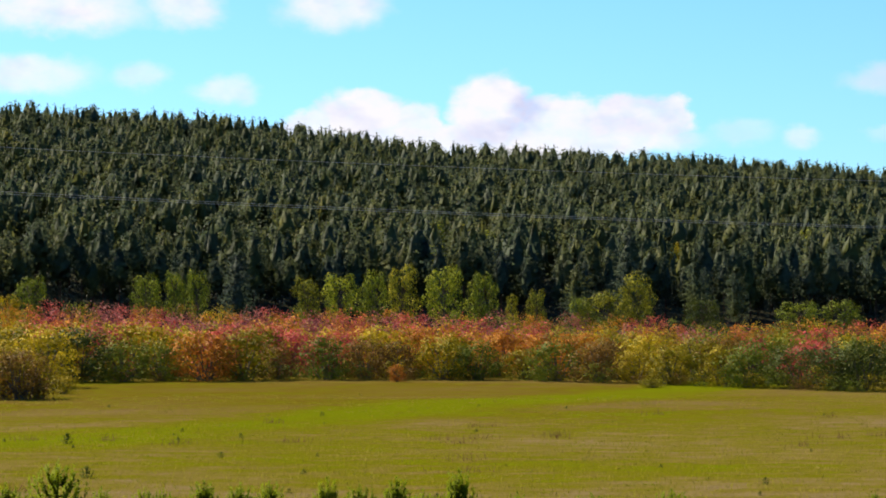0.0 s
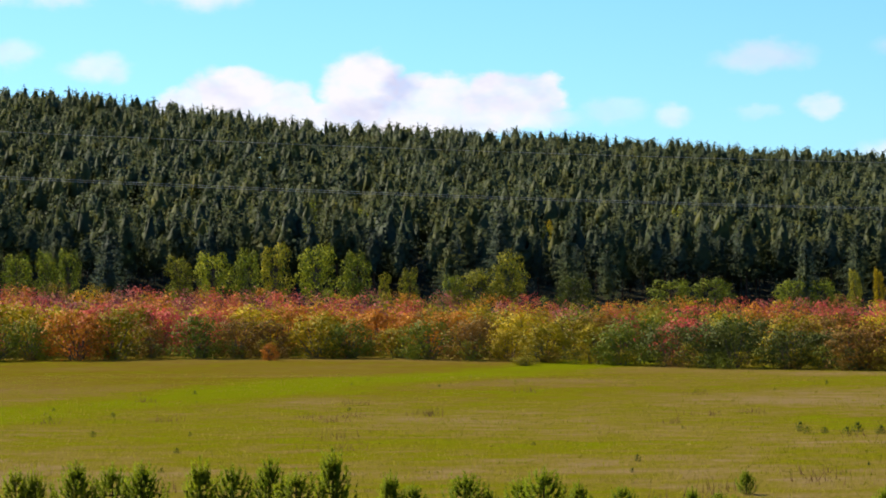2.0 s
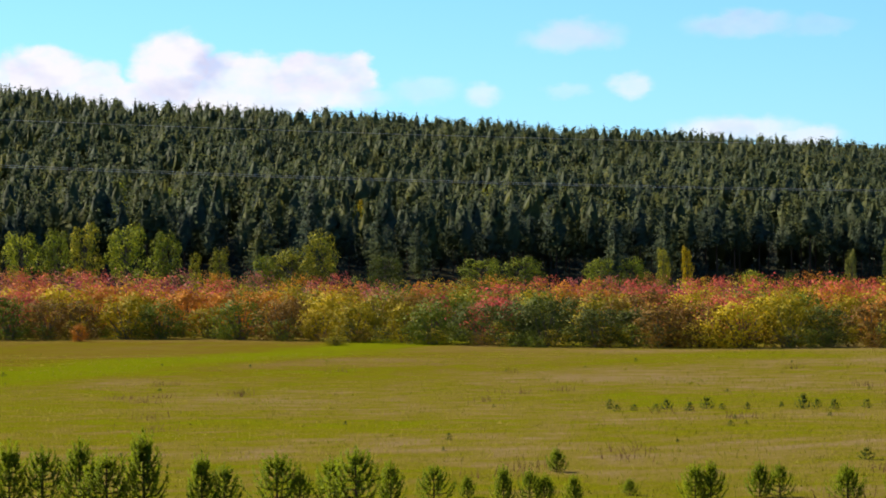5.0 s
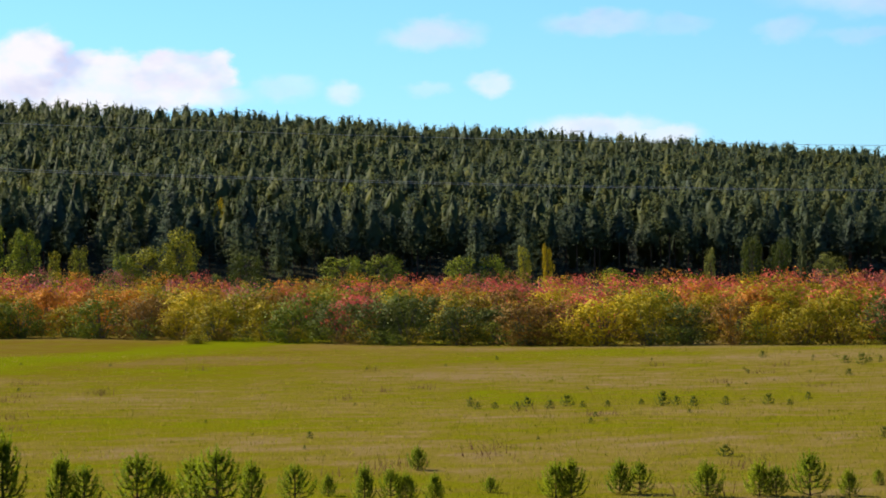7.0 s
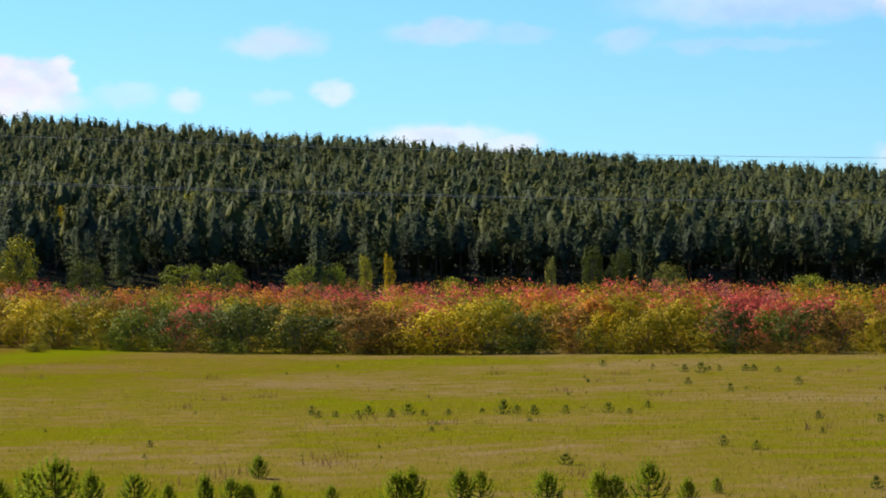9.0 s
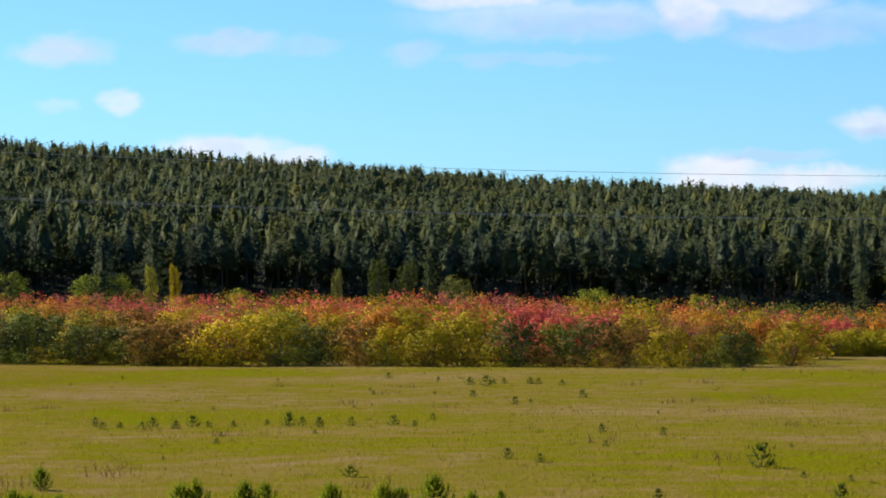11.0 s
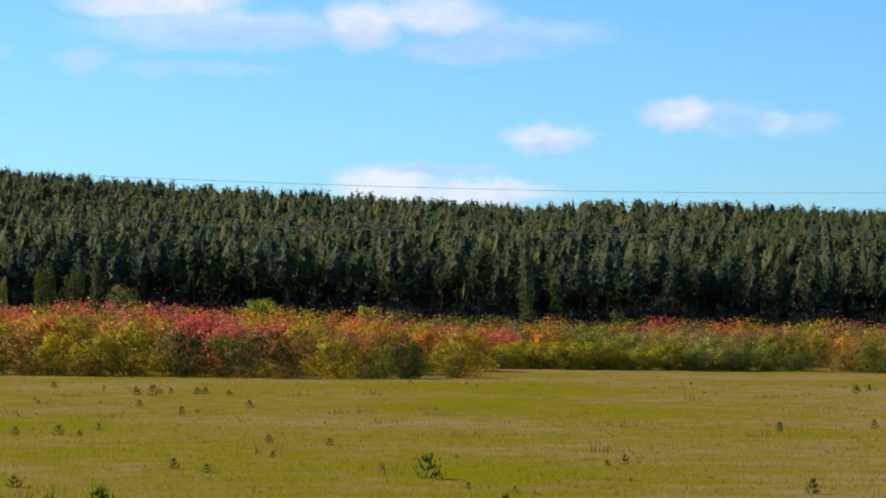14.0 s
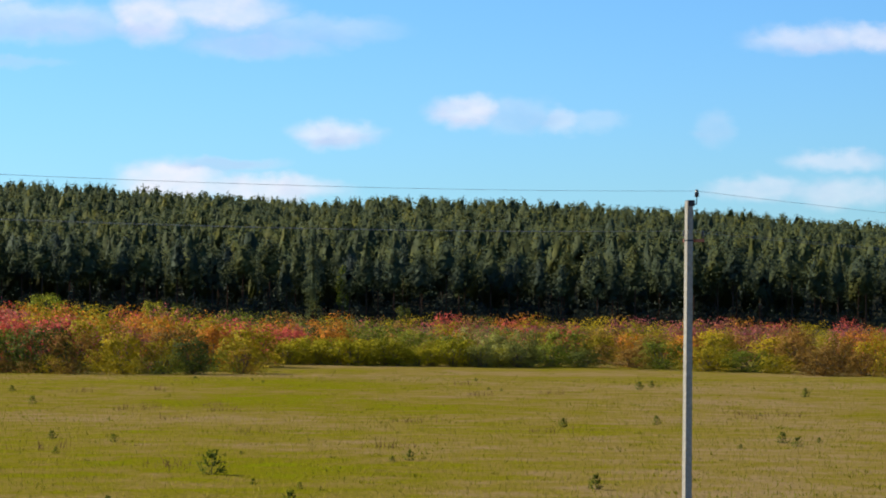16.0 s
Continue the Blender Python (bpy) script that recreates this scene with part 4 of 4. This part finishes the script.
ROW_EAST = [(883, 68, 0.42), (998, 66, 0.9), (1025, 66, 0.95), (1111, 67, 0.86), (1146, 67, 0.8), (1264, 66, 0.85), (1356, 66, 0.85), (1385, 66, 0.75), (1444, 66, 1.05), (1512, 66, 0.65), (1563, 69, 0.42),
            (1841, 70, 0.34), (2022, 82, 0.68), (2160, 70, 0.5), (2371, 89, 0.34), (2700, 78, 0.44)]
for group in (ROW_WEST, ROW_MID, ROW_EAST):
    for u, d, h in group:
        young_pine(u, d, h, u > 1800)
SOWN_NEAR = [(850, 114, 0.40), (862, 111, 0.3), (893, 112, 0.25), (931, 111, 0.3), (950, 113, 0.42), (990, 111, 0.34), (1020, 113, 0.45), (1047, 112, 0.25), (1092, 112, 0.28), (1151, 114, 0.24), (1189, 112, 0.58),
             (1213, 113, 0.36), (1243, 111, 0.42), (1299, 112, 0.36), (1374, 112, 0.42), (1444, 118, 0.3), (1297, 79, 0.34), (-629, 99, 0.42), (-662, 125, 0.5)]
SOWN_FAR = [(1365, 171, 0.4), (1509, 160, 0.45), (1538, 158, 0.62), (1552, 161, 0.3), (1570, 161, 0.35), (1616, 160, 0.4), (1630, 160, 0.4), (1672, 158, 0.35), (1515, 145, 0.35), (1589, 136, 0.4), (1708, 143, 0.4),
            (1742, 103, 0.3), (1850, 100, 0.3), (1575, 86, 0.34), (1633, 84, 0.3), (2775, 165, 0.5), (2797, 170, 0.4), (2642, 118, 0.38), (2806, 122, 0.4), (3066, 158, 0.5), (3027, 105, 0.4), (3052, 102, 0.35)]
for group in (SOWN_NEAR, SOWN_FAR):
    for u, d, h in group:
        young_pine(u, d, h, True)
for k in range(60):
    young_pine(float(rng.uniform(-800, 3200)), float(rng.uniform(76, 185)), float(rng.uniform(0.12, 0.26)), True)


# ---- grass ----
def make_grass():
    """Short meadow grass as single blades in tufts, and clumps of dry brown weeds."""
    r4 = np.random.default_rng(21)
    n = 110000
    a = r4.uniform(-0.42, 0.42, n)
    d = np.where(r4.uniform(size=n) < 0.5, np.sqrt(r4.uniform(60 ** 2, 200 ** 2, n)), r4.uniform(60, 150, n))
    x, y = d * np.sin(a), d * np.cos(a)
    h = r4.uniform(0.05, 0.16, n) * np.where(r4.uniform(size=n) < 0.03, 1.5, 1.0)
    w = r4.uniform(0.006, 0.018, n)
    # tussocks: blades crowded round common feet
    k = 2600
    ta = np.repeat(r4.uniform(-0.42, 0.42, k), 12)
    td = np.repeat(np.sqrt(r4.uniform(62 ** 2, 215 ** 2, k)), 12)
    spread = np.repeat(r4.uniform(0.08, 0.30, k), 12)
    x = np.concatenate([x, td * np.sin(ta) + r4.normal(size=12 * k) * spread])
    y = np.concatenate([y, td * np.cos(ta) + r4.normal(size=12 * k) * spread])
    h = np.concatenate([h, np.repeat(r4.uniform(0.05, 0.14, k), 12) * r4.uniform(0.6, 1.15, 12 * k)])
    w = np.concatenate([w, r4.uniform(0.012, 0.035, 12 * k)])
    cx = np.repeat(r4.uniform(-0.42, 0.42, 56), 30)
    cd = np.repeat(r4.uniform(64, 170, 56), 30)
    wx, wy = cd * np.sin(cx) + r4.normal(size=len(cx)) * 0.45, cd * np.cos(cx) + r4.normal(size=len(cx)) * 0.6
    for name, label, px, py, hh, ww, mat in (("meadow_grass", "dry yellow-green meadow grass in tufts", x, y, h, w, M_GRASS),
                                             ("dry_weeds", "clumps of dry reddish-brown weeds in the meadow", wx, wy, r4.uniform(0.15, 0.45, len(wx)), r4.uniform(0.008, 0.02, len(wx)), M_WEED)):
        keep = np.hypot(px, py) < np.interp(np.arctan2(px, py) * F + MID, EDGE_U, EDGE_D) + 1
        px, py, hh, ww = px[keep], py[keep], hh[keep], ww[keep]
        m = len(px)
        pz, t = height(px, py), r4.uniform(0, 6.28, m)
        bx, by = np.cos(t) * ww, np.sin(t) * ww
        p = np.stack([np.stack([px - bx, py - by, pz - 0.02], 1), np.stack([px + bx, py + by, pz - 0.02], 1),
                      np.stack([px + r4.normal(size=m) * hh * 0.35, py + r4.normal(size=m) * hh * 0.35, pz + hh], 1)], 1)
        ob = new(name, mesh_of(name, p.reshape(-1, 3), np.arange(3 * m).reshape(-1, 3), mat))
        tagged(ob, label, "grass", kind="stuff")


make_grass()
